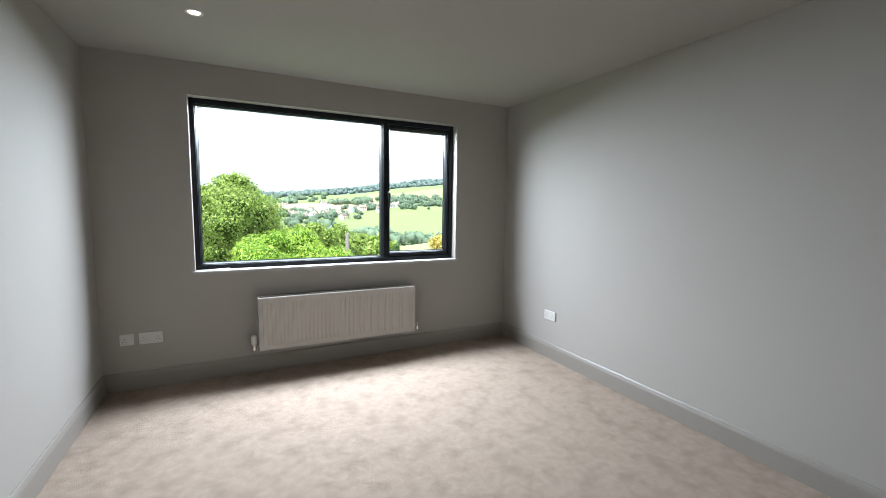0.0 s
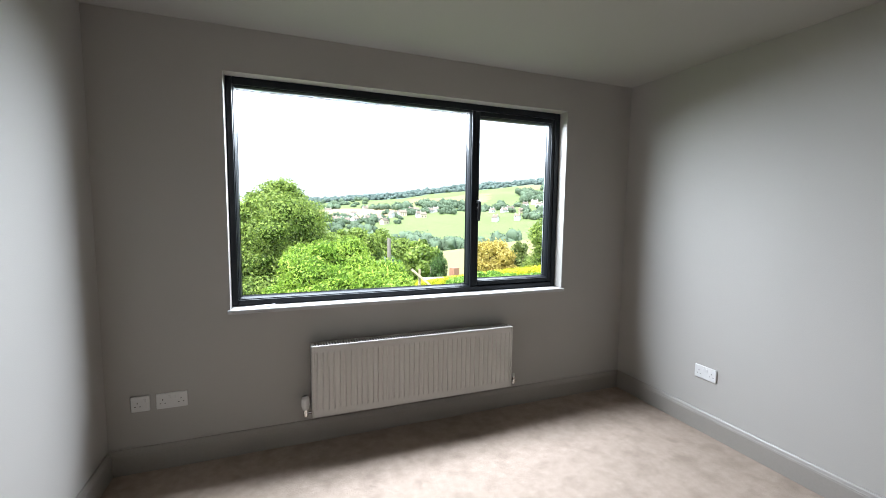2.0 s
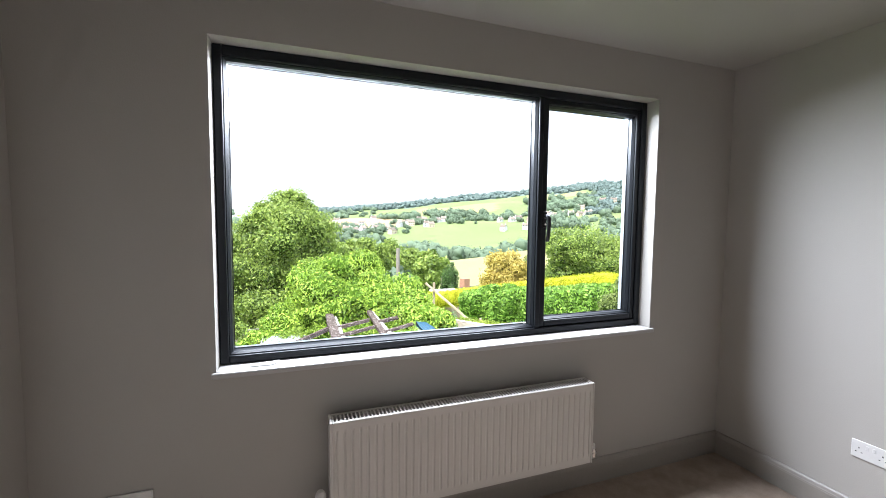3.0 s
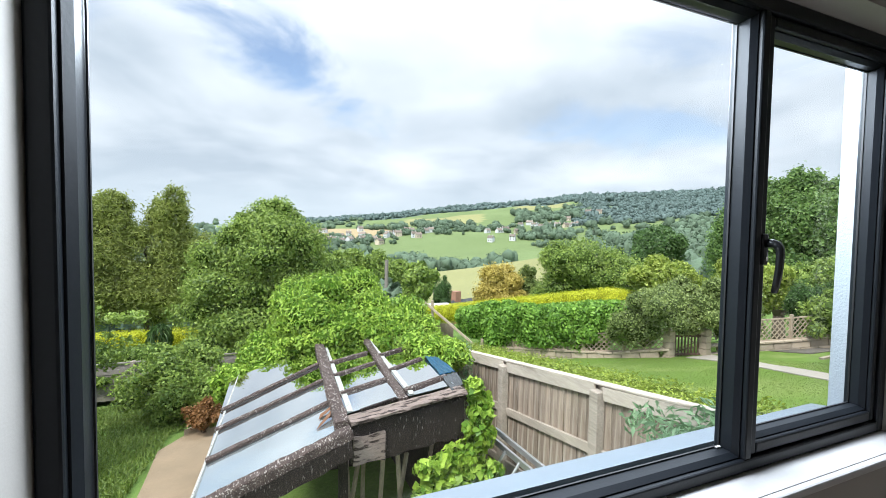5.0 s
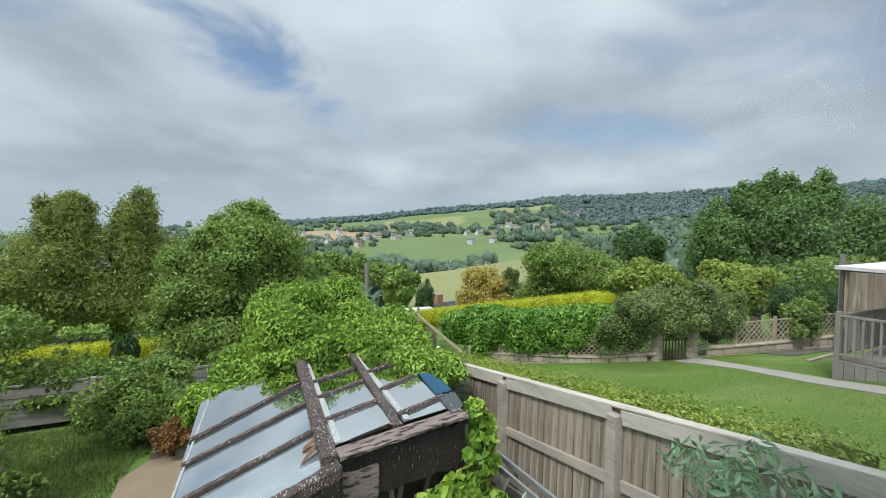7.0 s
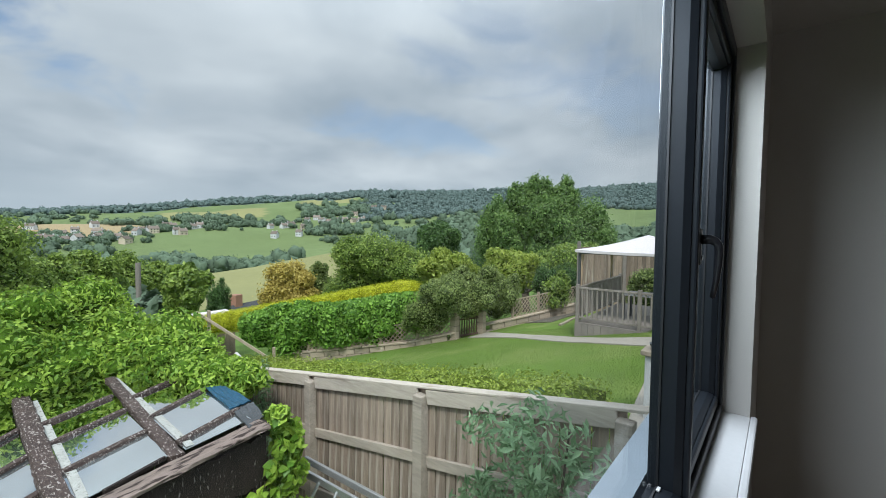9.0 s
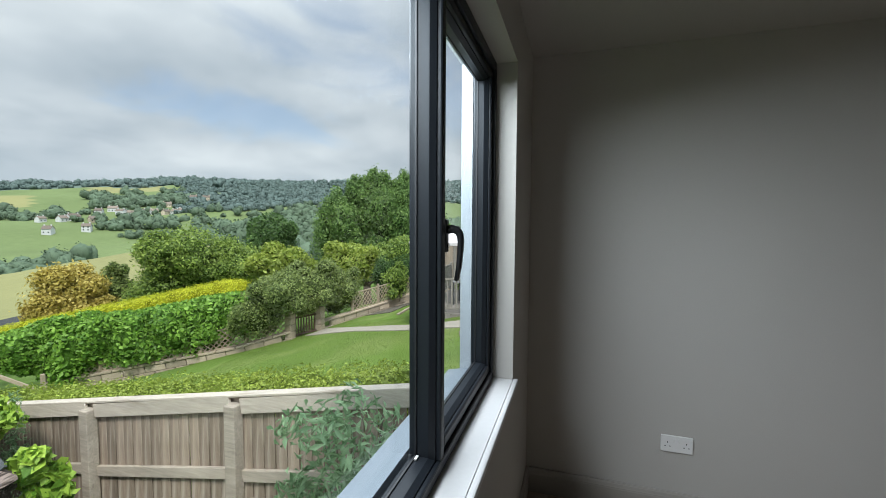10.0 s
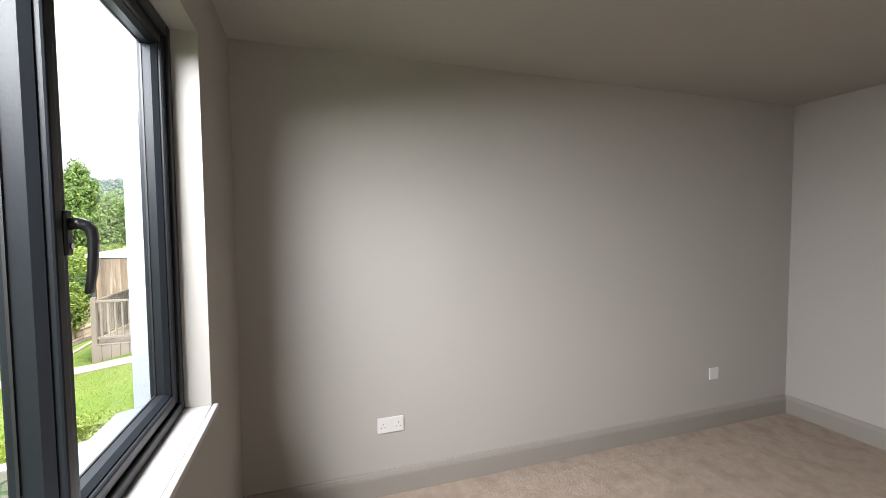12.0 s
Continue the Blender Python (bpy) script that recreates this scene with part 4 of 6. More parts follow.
def garden_fence():
    t = thing("garden_fence", "weathered close-board garden fence with square posts", "fence", at=(FENCE_X, 2.6, -1.9))
    o = Vector(t.location)

    def L(p):
        return Vector(p) - o
    posts = [0.66, 2.43, 4.20, 5.97, 7.74]
    high = 1.85
    for y in posts:
        z = fence_top(y) - 0.05
        part("post", box(L((FENCE_X - 0.125, y - 0.055, z - high)), L((FENCE_X - 0.025, y + 0.055, z)), 0.008), M_RAIL, t)
    for a, b in zip(posts, posts[1:]):
        for drop, hh, w in ((0.0, 0.13, 0.03), (0.62, 0.10, 0.035), (1.35, 0.10, 0.035)):
            za, zb = fence_top(a) - drop - hh / 2, fence_top(b) - drop - hh / 2
            x = FENCE_X - 0.04 if drop else FENCE_X - 0.0455
            ga, gb = (a + 0.056, b - 0.056)
            part("rail", bar(L((x, ga, za)), L((x, gb, zb)), w, hh, 0.004), M_RAIL if drop else M_CAP, t)
    part("capping", bar(L((FENCE_X - 0.012, posts[0] - 0.4, fence_top(posts[0] - 0.4) + 0.012)), L((FENCE_X - 0.012, posts[-1], fence_top(posts[-1]) + 0.012)), 0.10, 0.022, 0.004), M_CAP, t, "pale capping rail")
    me = bpy.data.meshes.new("board")
    bm = box((-0.008, -0.053, -high), (0.008, 0.053, -0.004), 0.002)
    bm.to_mesh(me)
    bm.free()
    me.materials.append(M_FENCE)
    y, k = posts[0] + 0.06, 0
    rng = random.Random(3)
    while y < posts[-1] - 0.05:
        b = new("board", me)
        b.parent = t
        b.location = L((FENCE_X - 0.012 + (0.004 if k % 2 else 0), y, fence_top(y) - 0.004))
        b.rotation_euler = (rng.uniform(-0.004, 0.004), 0, rng.uniform(-0.03, 0.03))
        y += 0.1165
        k += 1


garden_fence()


# ---------------------------------------------------------------- lean-to glasshouse
def worn_bar(p, q, w, h, seed):
    """A squared timber from p to q whose faces wander and whose edges are chipped."""
    rng = random.Random(seed)
    p, q = Vector(p), Vector(q)
    z = (q - p).normalized()
    x = z.cross(Vector((0, 0, 1))).normalized()
    y = x.cross(z)
    n = max(4, int((q - p).length / 0.07))
    prof = ((-0.5, -0.5), (0.5, -0.5), (0.5, 0.36), (0.40, 0.5), (-0.40, 0.5), (-0.5, 0.36))
    bm = bmesh.new()
    rings = []
    for k in range(n + 1):
        c = p.lerp(q, k / n)
        rings.append([bm.verts.new(c + x * w * (u + rng.uniform(-0.05, 0.05)) + y * h * (v + rng.uniform(-0.06, 0.06))) for u, v in prof])
    for a, b in zip(rings, rings[1:]):
        for i in range(6):
            bm.faces.new((a[i], a[(i + 1) % 6], b[(i + 1) % 6], b[i]))
    bm.faces.new(rings[0])
    bm.faces.new(rings[-1])
    bmesh.ops.recalc_face_normals(bm, faces=bm.faces)
    return bm


def sagging_sheet(a, b, c, d, thick):
    """A loose sheet between four corners, rippled and sagging, with a thickness."""
    bm = bmesh.new()
    n = 8
    vs = [[bm.verts.new(a.lerp(b, i / n).lerp(d.lerp(c, i / n), j / n) + Vector((0, 0, -0.02 * math.sin(math.pi * i / n) * math.sin(math.pi * j / n) + 0.006 * math.sin(i * 2.1 + j)))) for i in range(n + 1)] for j in range(n + 1)]
    for j in range(n):
        for i in range(n):
            bm.faces.new((vs[j][i], vs[j][i + 1], vs[j + 1][i + 1], vs[j + 1][i]))
    bm.normal_update()
    r = bmesh.ops.extrude_face_region(bm, geom=list(bm.faces))
    bmesh.ops.translate(bm, verts=[v for v in r["geom"] if isinstance(v, bmesh.types.BMVert)], vec=(0, 0, -thick))
    bmesh.ops.recalc_face_normals(bm, faces=bm.faces)
    return bm


def glasshouse():
    t = thing("glasshouse", "old lean-to glasshouse with peeling black timber and dirty sky-tinted glass", "glasshouse", at=(0.7, 4.5, -2.2))
    o = Vector(t.location)

    def L(*p):
        return Vector(p) - o
    yf, yb = 3.40, 6.2
    rx, rz = 0.90, -0.36                # the main beam
    ex, ez = -0.33, -0.72               # the low eave
    qx, qz = 2.22, -0.25                # the high side

    def left(x):
        return ez + (rz - ez) * (x - ex) / (rx - ex)

    def right(x):
        return rz + (qz - rz) * (x - rx) / (qx - rx)
    part("beam", worn_bar(L(0.88, yf - 0.12, rz), L(0.93, yb, rz), 0.14, 0.12, 1), M_OLDTOP, t, "heavy peeling main beam")
    part("beam", worn_bar(L(1.57, yf + 0.14, right(1.57) + 0.005), L(1.66, yb - 0.2, right(1.66) + 0.005), 0.095, 0.06, 2), M_OLDTOP, t)
    part("eave_strip", bar(L(ex - 0.015, yf - 0.25, ez), L(ex + 0.10, yb, ez + 0.01), 0.022, 0.05, 0.004), M_CAPWHITE, t, "white eave strip")
    # front: fascia board with a weathered top, and the sloping barge board
    part("fascia", worn_bar(L(rx + 0.08, yf - 0.02, rz - 0.22), L(qx + 0.02, yf + 0.07, qz - 0.30), 0.05, 0.42, 3), M_OLDWOOD, t, "peeling black fascia board")
    part("fascia_cap", worn_bar(L(rx + 0.06, yf - 0.04, rz + 0.015), L(qx + 0.01, yf + 0.06, qz + 0.015), 0.19, 0.035, 4), M_CAPTOP, t, "weathered pale fascia capping")
    part("barge_board", worn_bar(L(0.96, yf - 0.19, rz - 0.02), L(ex, yf - 0.32, ez - 0.04), 0.11, 0.10, 5), M_OLDTOP, t, "peeling sloping barge board")
    part("barge_drop", worn_bar(L(0.96, yf - 0.225, rz - 0.16), L(ex, yf - 0.355, ez - 0.18), 0.03, 0.18, 6), M_OLDWOOD, t)
    part("corner_block", worn_bar(L(1.0, yf - 0.065, rz - 0.28), L(1.32, yf - 0.045, rz - 0.285), 0.03, 0.28, 7), M_CAPTOP, t, "peeling board end at the corner")
    # left slope: rafters and long panes
    rows = [(3.20, 3.10), (3.90, 3.73), (4.60, 4.38), (5.27, 4.90), (6.15, 6.15)]
    for k, (yb_, ye) in enumerate(rows[1:-1]):
        part("rafter", worn_bar(L(rx - 0.06, yb_, left(rx - 0.06) + 0.018), L(ex + 0.01, ye, ez + 0.022), 0.055, 0.05, 8 + k), M_OLDTOP, t)
        part("lead_strip", bar(L(rx - 0.07, yb_ - 0.045, left(rx - 0.07) + 0.006), L(ex + 0.01, ye - 0.045, ez + 0.010), 0.03, 0.008), M_DARK, t)
    for (a, c), (b, d) in zip(rows, rows[1:]):
        part("pane", sheet([L(rx - 0.065, a + 0.02, left(rx - 0.065)), L(rx - 0.065, b - 0.02, left(rx - 0.065)), L(ex, d - 0.02, ez), L(ex, c + 0.02, ez)], 0.006), M_GHGLASS, t)
    # right slope: two columns of small lapped panes, each row a little askew
    cols = (([(3.50, 3.60), (4.05, 4.21), (4.66, 4.87), (5.18, 5.38), (6.0, 6.0)], rx + 0.06, 1.535), ([(3.58, 3.62), (3.76, 3.92), (4.47, 4.70), (5.12, 5.32), (6.0, 6.0)], 1.645, qx - 0.02))
    for c, (ys, a, b) in enumerate(cols):
        for k, ((p, p2), (q, q2)) in enumerate(zip(ys, ys[1:])):
            lift = 0.006 * (k % 2)
            part("pane", sheet([L(a, p + 0.02, right(a) + 0.010 + lift), L(b, p2 + 0.02, right(b) + 0.010 + lift), L(b, q2 - 0.02, right(b) + lift), L(a, q - 0.02, right(a) + lift)], 0.006), M_GHGLASS, t)
            part("putty_strip", bar(L(a + 0.04, p + 0.04, right(a + 0.04) + 0.022), L(a + 0.05, q - 0.03, right(a + 0.05) + 0.016), 0.06, 0.006), M_CAPWHITE, t, "chalky white putty strip")
            if k:
                part("glazing_bar", worn_bar(L(a - 0.01, p, right(a) + 0.02), L(b + 0.01, p2, right(b) + 0.02), 0.05, 0.035, 20 + k + 5 * c), M_OLDTOP, t)
    part("glazing_bar", worn_bar(L(rx + 0.2, 3.50, right(rx + 0.2) + 0.022), L(1.50, 3.60, right(1.50) + 0.022), 0.025, 0.03, 31), M_OLDWOOD, t)
    part("side_rail", bar(L(qx + 0.03, yf + 0.05, qz - 0.05), L(qx + 0.03, yb, qz - 0.05), 0.06, 0.12, 0.008), M_OLDWOOD, t)
    part("blue_sheet", sagging_sheet(L(2.15, 3.96, right(2.15) + 0.035), L(2.36, 3.98, right(2.36) + 0.03), L(2.35, 4.54, right(2.35) + 0.04), L(2.20, 4.68, right(2.20) + 0.05), 0.012), M_BLUE, t, "sagging blue plastic sheet")
    part("felt_patch", sagging_sheet(L(2.09, 3.45, right(2.09) + 0.04), L(2.29, 3.58, right(2.29) + 0.02), L(2.36, 3.93, right(2.36) + 0.03), L(2.16, 3.92, right(2.16) + 0.03), 0.012), M_SLATE, t, "dark roofing felt patch")
    # broken pane
    part("broken_shard", sheet([L(0.66, 3.42, left(.66) + 0.012), L(0.80, 3.50, left(.80) + 0.06), L(0.82, 3.62, left(.82) + 0.05), L(0.70, 3.50, left(.70) + 0.02)], 0.004), M_BRONZEWOOD, t, "rusty splinter standing in a broken pane")
    part("broken_shard", sheet([L(0.70, 3.62, left(.70) + 0.012), L(0.82, 3.66, left(.82) + 0.05), L(0.83, 3.74, left(.83) + 0.04), L(0.72, 3.70, left(.72) + 0.02)], 0.004), M_BRONZEWOOD, t)
    # posts and low walls
    for x, y in ((ex + 0.05, yf - 0.2), (rx + 0.02, yf + 0.06), (qx - 0.06, yf + 0.14), (ex + 0.05, yb - 0.1), (qx - 0.06, yb - 0.1)):
        z = (left(x) if x <= rx else right(x)) - 0.08
        part("post", box(L(x - 0.045, y - 0.045, left_height(x, y) - 0.1), L(x + 0.045, y + 0.045, z), 0.006), M_OLDWOOD, t)
    part("side_wall", box(L(ex + 0.01, yf, left_height(0, yf) - 0.3), L(ex + 0.07, yb - 0.15, left_height(0, yb) + 0.8)), M_OLDWOOD, t)
    part("side_wall", box(L(qx - 0.1, yf + 0.05, left_height(0, yb) - 0.2), L(qx - 0.04, yb - 0.15, qz - 0.1)), M_OLDWOOD, t)
    part("back_wall", box(L(ex + 0.1, yb - 0.1, left_height(0, yb) - 0.2), L(qx - 0.12, yb - 0.04, ez - 0.05)), M_OLDWOOD, t)
    rng = random.Random(8)
    for k in range(7):
        x = 0.95 + k * 0.14
        part("stored_timber", bar(L(x, 3.7 + rng.uniform(0, .4), left_height(x, 3.8) - 0.02), L(x + rng.uniform(-.15, .15), 3.55, rz - 0.55 + rng.uniform(0, .25)), 0.045, 0.03, 0.003), M_FENCE, t, "old timber lengths stacked upright")
    return t


glasshouse()


def creeper():
    blobs = [(1.37, 7.4, -0.38, 1.4, 1.2, 1.02), (0.32, 7.3, -0.85, 0.65, 0.8, 0.5), (2.17, 6.7, -0.5, 0.9, 1.0, 0.75), (-0.18, 6.7, -0.95, 0.45, 0.6, 0.32),
             (2.39, 5.6, -0.28, 0.5, 0.8, 0.34), (2.59, 4.95, -0.32, 0.28, 0.5, 0.24), (1.42, 6.55, -0.22, 1.1, 0.4, 0.42), (2.52, 6.5, -0.9, 0.4, 0.8, 0.5), (2.22, 6.1, -0.15, 0.5, 0.4, 0.30)]
    t = shrub("creeper", "dense bright green creeper sprawling over the glasshouse roof", blobs, (1.1, 7.4, left_height(1, 7.4)), 84000, 0.072, L_IVY, 21, lump=22, category="climbing plant", aspect=0.46, jitter=0.6, droop=0.9, shell=(0.78, 1.14), core=0.8)
    b2 = [(2.38, 3.50, -0.28, 0.13, 0.14, 0.13), (2.44, 3.42, -0.50, 0.15, 0.14, 0.2), (2.40, 3.36, -0.76, 0.18, 0.14, 0.18), (2.12, 3.32, -0.90, 0.28, 0.10, 0.15), (1.80, 3.32, -0.96, 0.2, 0.08, 0.10), (2.25, 3.34, -1.15, 0.32, 0.16, 0.28), (1.95, 3.34, -1.25, 0.26, 0.12, 0.26), (2.2, 3.36, -1.6, 0.28, 0.16, 0.38)]
    shrub("ivy", "broad-leaved ivy climbing the glasshouse corner", b2, (2.4, 3.4, left_height(2, 3.4)), 2600, 0.105, L_IVY, 22, lump=4, category="climbing plant", aspect=0.75, jitter=0.7, droop=0.9, shell=(0.7, 1.15), core=0.6)


creeper()


# ---------------------------------------------------------------- hedges and shrubs of the upper garden
def run_hedge(name, label, p, q, width, high, leaf, seed, count, size, sink=0.0, steps=9, wob=0.12, lump=0, **kw):
    """A clipped hedge from p to q (tops given): a row of overlapping box-like lumps."""
    rng = np.random.default_rng(seed)
    p, q = np.array(p, float), np.array(q, float)
    mid = (p + q) / 2
    bl = []
    step = np.linalg.norm(q - p) / steps
    w = np.abs((q - p) / np.linalg.norm(q - p))
    for k in range(steps):
        c = p + (q - p) * (k + 0.5) / steps
        rx = w[0] * step * 0.62 + w[1] * width / 2
        ry = w[1] * step * 0.62 + w[0] * width / 2
        hh = high * (1 + rng.uniform(-wob, wob) * 0.4)
        bl.append((c[0] + rng.uniform(-wob, wob) * width * 0.3, c[1] + rng.uniform(-wob, wob) * width * 0.3, c[2] - hh / 2, rx, ry, hh / 2))
    return shrub(name, label, bl, (mid[0], mid[1], mid[2] - high), count, size, leaf, seed, lump=lump, category="hedge", stems=0, box_like=True, core=0.9, shell=(0.88, 1.04), **kw)


run_hedge("box_hedge", "low clipped box hedge along the fence", (4.0, 1.15, 0.12), (3.95, 8.2, -1.09), 1.2, 0.85, L_BOX, 31, 60000, 0.042, jitter=0.5, steps=14)
run_hedge("laurel_hedge", "bright glossy laurel hedge behind the lattice", (11.95, 10.25, -0.78), (8.4, 15.9, -1.75), 1.5, 1.7, L_LAUREL, 32, 34000, 0.15, steps=10, wob=0.6, lump=5)
run_hedge("golden_hedge", "clipped golden-yellow hedge with a flat top", (13.1, 11.9, -0.62), (8.9, 24.3, -3.4), 1.0, 1.0, L_YELLOW, 33, 52000, 0.055, steps=16, jitter=0.4)
run_hedge("golden_hedge", "clipped golden-yellow hedge with a flat top", (-7.5, 18.5, -2.55), (-1.5, 18.5, -2.55), 1.1, 1.3, L_YELLOW, 34, 30000, 0.055, steps=10, jitter=0.4)

tree("broadleaf_tree", "rounded mid-green broadleaf tree beyond the glasshouse", [(-0.3, 16.2, 0.2, 2.1, 2.0, 1.75), (-0.1, 16, -1.3, 2.5, 2.1, 1.4), (0.4, 16.4, 1.75, 0.9, 0.9, 0.85), (-0.8, 16.2, 1.2, 0.9, 0.9, 0.8), (1.5, 16.3, -0.5, 0.9, 0.9, 1.0)], (-0.9, 16.2, height(-0.9, 16.2)), 88000, 0.112, L_TREE, 41, 0.2, 34, wisp=0.06, core=0.6, shell=(0.6, 1.12), jitter=0.6)
tree("willow_tree", "feathery olive-green willow tree", [(-7.6, 22, -0.9, 1.7, 1.7, 1.9), (-6.9, 22.2, 1.2, 1.1, 1.0, 1.3), (-8.3, 22, -0.9, 1.0, 1.1, 1.3), (-6.6, 22.2, 2.3, 0.75, 0.6, 0.75), (-7.4, 22.2, 1.9, 0.5, 0.5, 0.9)], (-8.0, 22.2, height(-8, 22)), 44000, 0.17, L_WILLOW, 42, 0.14, 30, aspect=0.3, wisp=0.13, core=0.35, shell=(0.3, 1.25), jitter=1.0)
tree("willow_tree", "feathery olive-green willow tree with upright tips", [(-5.6, 22.3, -1.7, 2.3, 1.5, 1.4), (-5.3, 22.5, -0.7, 1.7, 1.6, 2.1), (-4.6, 22.5, 1.3, 1.0, 0.9, 1.5), (-3.5, 22.8, 0.0, 1.1, 1.1, 1.3), (-4.2, 22.4, 2.5, 0.5, 0.5, 0.9), (-4.9, 22.6, 1.9, 0.5, 0.5, 0.9)], (-5.5, 22.5, height(-5.5, 22.5)), 44000, 0.17, L_WILLOW, 43, 0.14, 30, aspect=0.3, wisp=0.13, core=0.35, shell=(0.3, 1.25), jitter=1.0)
tree("tall_tree", "tall cool-green broadleaf tree above the garden", [(28.2, 16.0, 0.6, 2.2, 2.2, 3.0), (29.6, 13.6, 0.9, 2.6, 2.4, 3.0), (31.0, 11.6, 0.6, 2.2, 2.0, 2.8), (28.0, 15.2, 3.4, 0.9, 0.9, 1.5), (29.0, 14.0, 4.2, 0.9, 0.9, 1.3), (30.2, 12.6, 3.9, 1.0, 0.9, 1.3), (27.2, 16.8, 2.2, 0.9, 0.9, 1.6)], (28.6, 14.8, height(28.6, 14.8)), 80000, 0.2, L_COOL, 44, 0.35, 26, wisp=0.1, core=0.55, shell=(0.5, 1.15), jitter=0.6)
tree("dark_tree", "dark green tree behind the garden hedge", [(28.3, 23.4, -0.1, 2.1, 2.0, 2.6)], (27.5, 24.2, height(27.5, 24.2)), 20000, 0.25, L_DARK, 45, 0.25, 14)
tree("apple_tree", "loose mid-green fruit tree beyond the hedge", [(18.2, 20.4, -0.4, 2.2, 2.0, 1.7), (19.8, 18.4, -1.2, 1.7, 1.6, 1.5), (17.2, 21.0, -2.2, 1.8, 1.6, 1.3)], (18.5, 20.0, height(18.5, 20)), 30000, 0.17, L_TREE, 46, 0.2, 20, wisp=0.1, core=0.65)
shrub("golden_shrub", "golden-leaved shrub beyond the hedge", [(15.7, 26.2, -2.3, 1.5, 1.4, 1.2), (16.2, 26, -3.3, 1.8, 1.5, 1.2), (15, 26.4, -3.0, 1.2, 1.2, 1.0)], (15, 26.2, height(15, 26.2)), 16000, 0.2, L_GOLD, 47, 14, wisp=0.12, core=0.6)
shrub("flowering_shrub", "dark shrub with pale flowers beside a golden shrub", [(17.6, 25.6, -2.0, 0.8, 0.8, 1.1), (18, 25.4, -3.2, 1.1, 1.0, 1.1)], (16.8, 25.6, height(16.8, 25.6)), 7000, 0.16, L_ARCH, 48, 8)
shrub("lime_shrub", "yellow-green shrub behind the garden arch", [(15.86, 12.08, -0.65, 1.5, 1.2, 1.1), (17.86, 10.08, -0.55, 1.6, 1.3, 1.1)], (16.5, 11, height(16.5, 11)), 18000, 0.16, L_LIME, 49, 10, wisp=0.05)
shrub("arch_climber", "olive-green rose climber arching over the garden gate", [(12.26, 9.18, -0.95, 1.25, 0.85, 0.85), (13.66, 8.78, -0.9, 1.25, 0.8, 0.85), (11.66, 9.88, -1.5, 0.95, 0.75, 0.95), (15.06, 8.68, -1.2, 1.15, 0.7, 0.95), (13.26, 9.58, -0.6, 1.0, 0.7, 0.6)], (12.6, 9.9, height(12.6, 9.9)), 34000, 0.09, L_ARCH, 50, 12)
shrub("dark_conifer", "dark green conifer behind the lattice", [(17.86, 8.28, -1.0, 0.55, 0.55, 1.1), (19.06, 7.68, -0.9, 0.9, 0.9, 1.0)], (17.9, 8.5, height(17.9, 8.5)), 7000, 0.12, L_DARK, 52, 7, aspect=0.3)
shrub("leafy_bush", "dark green bush beside the timber fence", [(20.5, 8.2, -0.3, 1.8, 1.5, 1.3), (17.0, 7.2, -1.1, 0.7, 0.6, 0.8)], (20, 8, height(20, 8)), 9000, 0.14, L_TREE, 53, 9)
shrub("blue_green_shrub", "blue-green leafy shrub in front of the fence", [(2.72, 1.10, 0.10, 0.34, 0.42, 0.34), (2.7, 1.2, -0.5, 0.42, 0.45, 0.5)], (2.7, 1.15, left_height(2.7, 1.15)), 2100, 0.085, L_BLUE, 51, 12, aspect=0.32, core=0, shell=(0.3, 1.2), wisp=0.04)
for az_, far, el_top, rad, seed_ in ((17.4, 60, -4.7, 2.5, 91), (12.3, 92, -3.4, 4.2, 92), (8.6, 84, -3.3, 4.0, 93), (14.6, 104, -3.9, 3.6, 94), (5.6, 78, -3.0, 3.6, 95)):
    tx, ty = polar(far, az_)
    tz = 1.55 + far * math.tan(radians(el_top))
    tree("valley_tree", "soft green tree on the slope below the garden", [(tx, ty, tz - rad * 1.1, rad, rad, rad * 1.1)], (tx, ty, min(height(tx, ty), tz - rad * 2)), 7000, 0.6, L_TREE, seed_, 0.3, 14, wisp=0.05, core=0.75)


# ---------------------------------------------------------------- low wall, lattice and gate at the end of the lawn
def ribbon(points, t):
    """The point at t (0 to 1) along a line of points."""
    seg = [math.dist(a, b) for a, b in zip(points, points[1:])]
    d = t * sum(seg)
    for (a, b), s in zip(zip(points, points[1:]), seg):
        if d <= s or (a, b) == (points[-2], points[-1]):
            return Vector(a).lerp(Vector(b), min(d / s, 1))
        d -= s


LEFT_WALL = [(12.26, 9.03, -2.62), (11.26, 10.48, -3.05), (8.46, 14.88, -3.75)]
RIGHT_WALL = [(13.61, 8.63, -2.52), (16.06, 7.58, -2.28), (18.46, 6.58, -2.0)]


def stone_wall(points, name, label, courses=2, block=0.55, high=0.20):
    """A low wall of stone blocks, each its own piece, with a coping."""
    t = thing(name, label, "wall", at=points[0])
    o = Vector(points[0])
    rng = random.Random(len(name) + courses)
    length = sum(math.dist(a, b) for a, b in zip(points, points[1:]))
    n = int(length / block)
    for c in range(courses + 1):
        for k in range(n):
            off = 0.5 * (c % 2)
            p, q = ribbon(points, min((k + off) / n, 1)), ribbon(points, min((k + off + 0.97) / n, 1))
            if (q - p).length < 0.1:
                continue
            z = c * (high + 0.012) + high / 2 - 0.08
            hh = high if c < courses else 0.07
            w = 0.20 + rng.uniform(-0.012, 0.012) + (0.06 if c == courses else 0)
            if c == courses:
                z -= 0.065
            part("stone" if c < courses else "coping", bar(p - o + Vector((0, 0, z)), q - o + Vector((0, 0, z)), w, hh, 0.012), M_STONE, t)
    return t


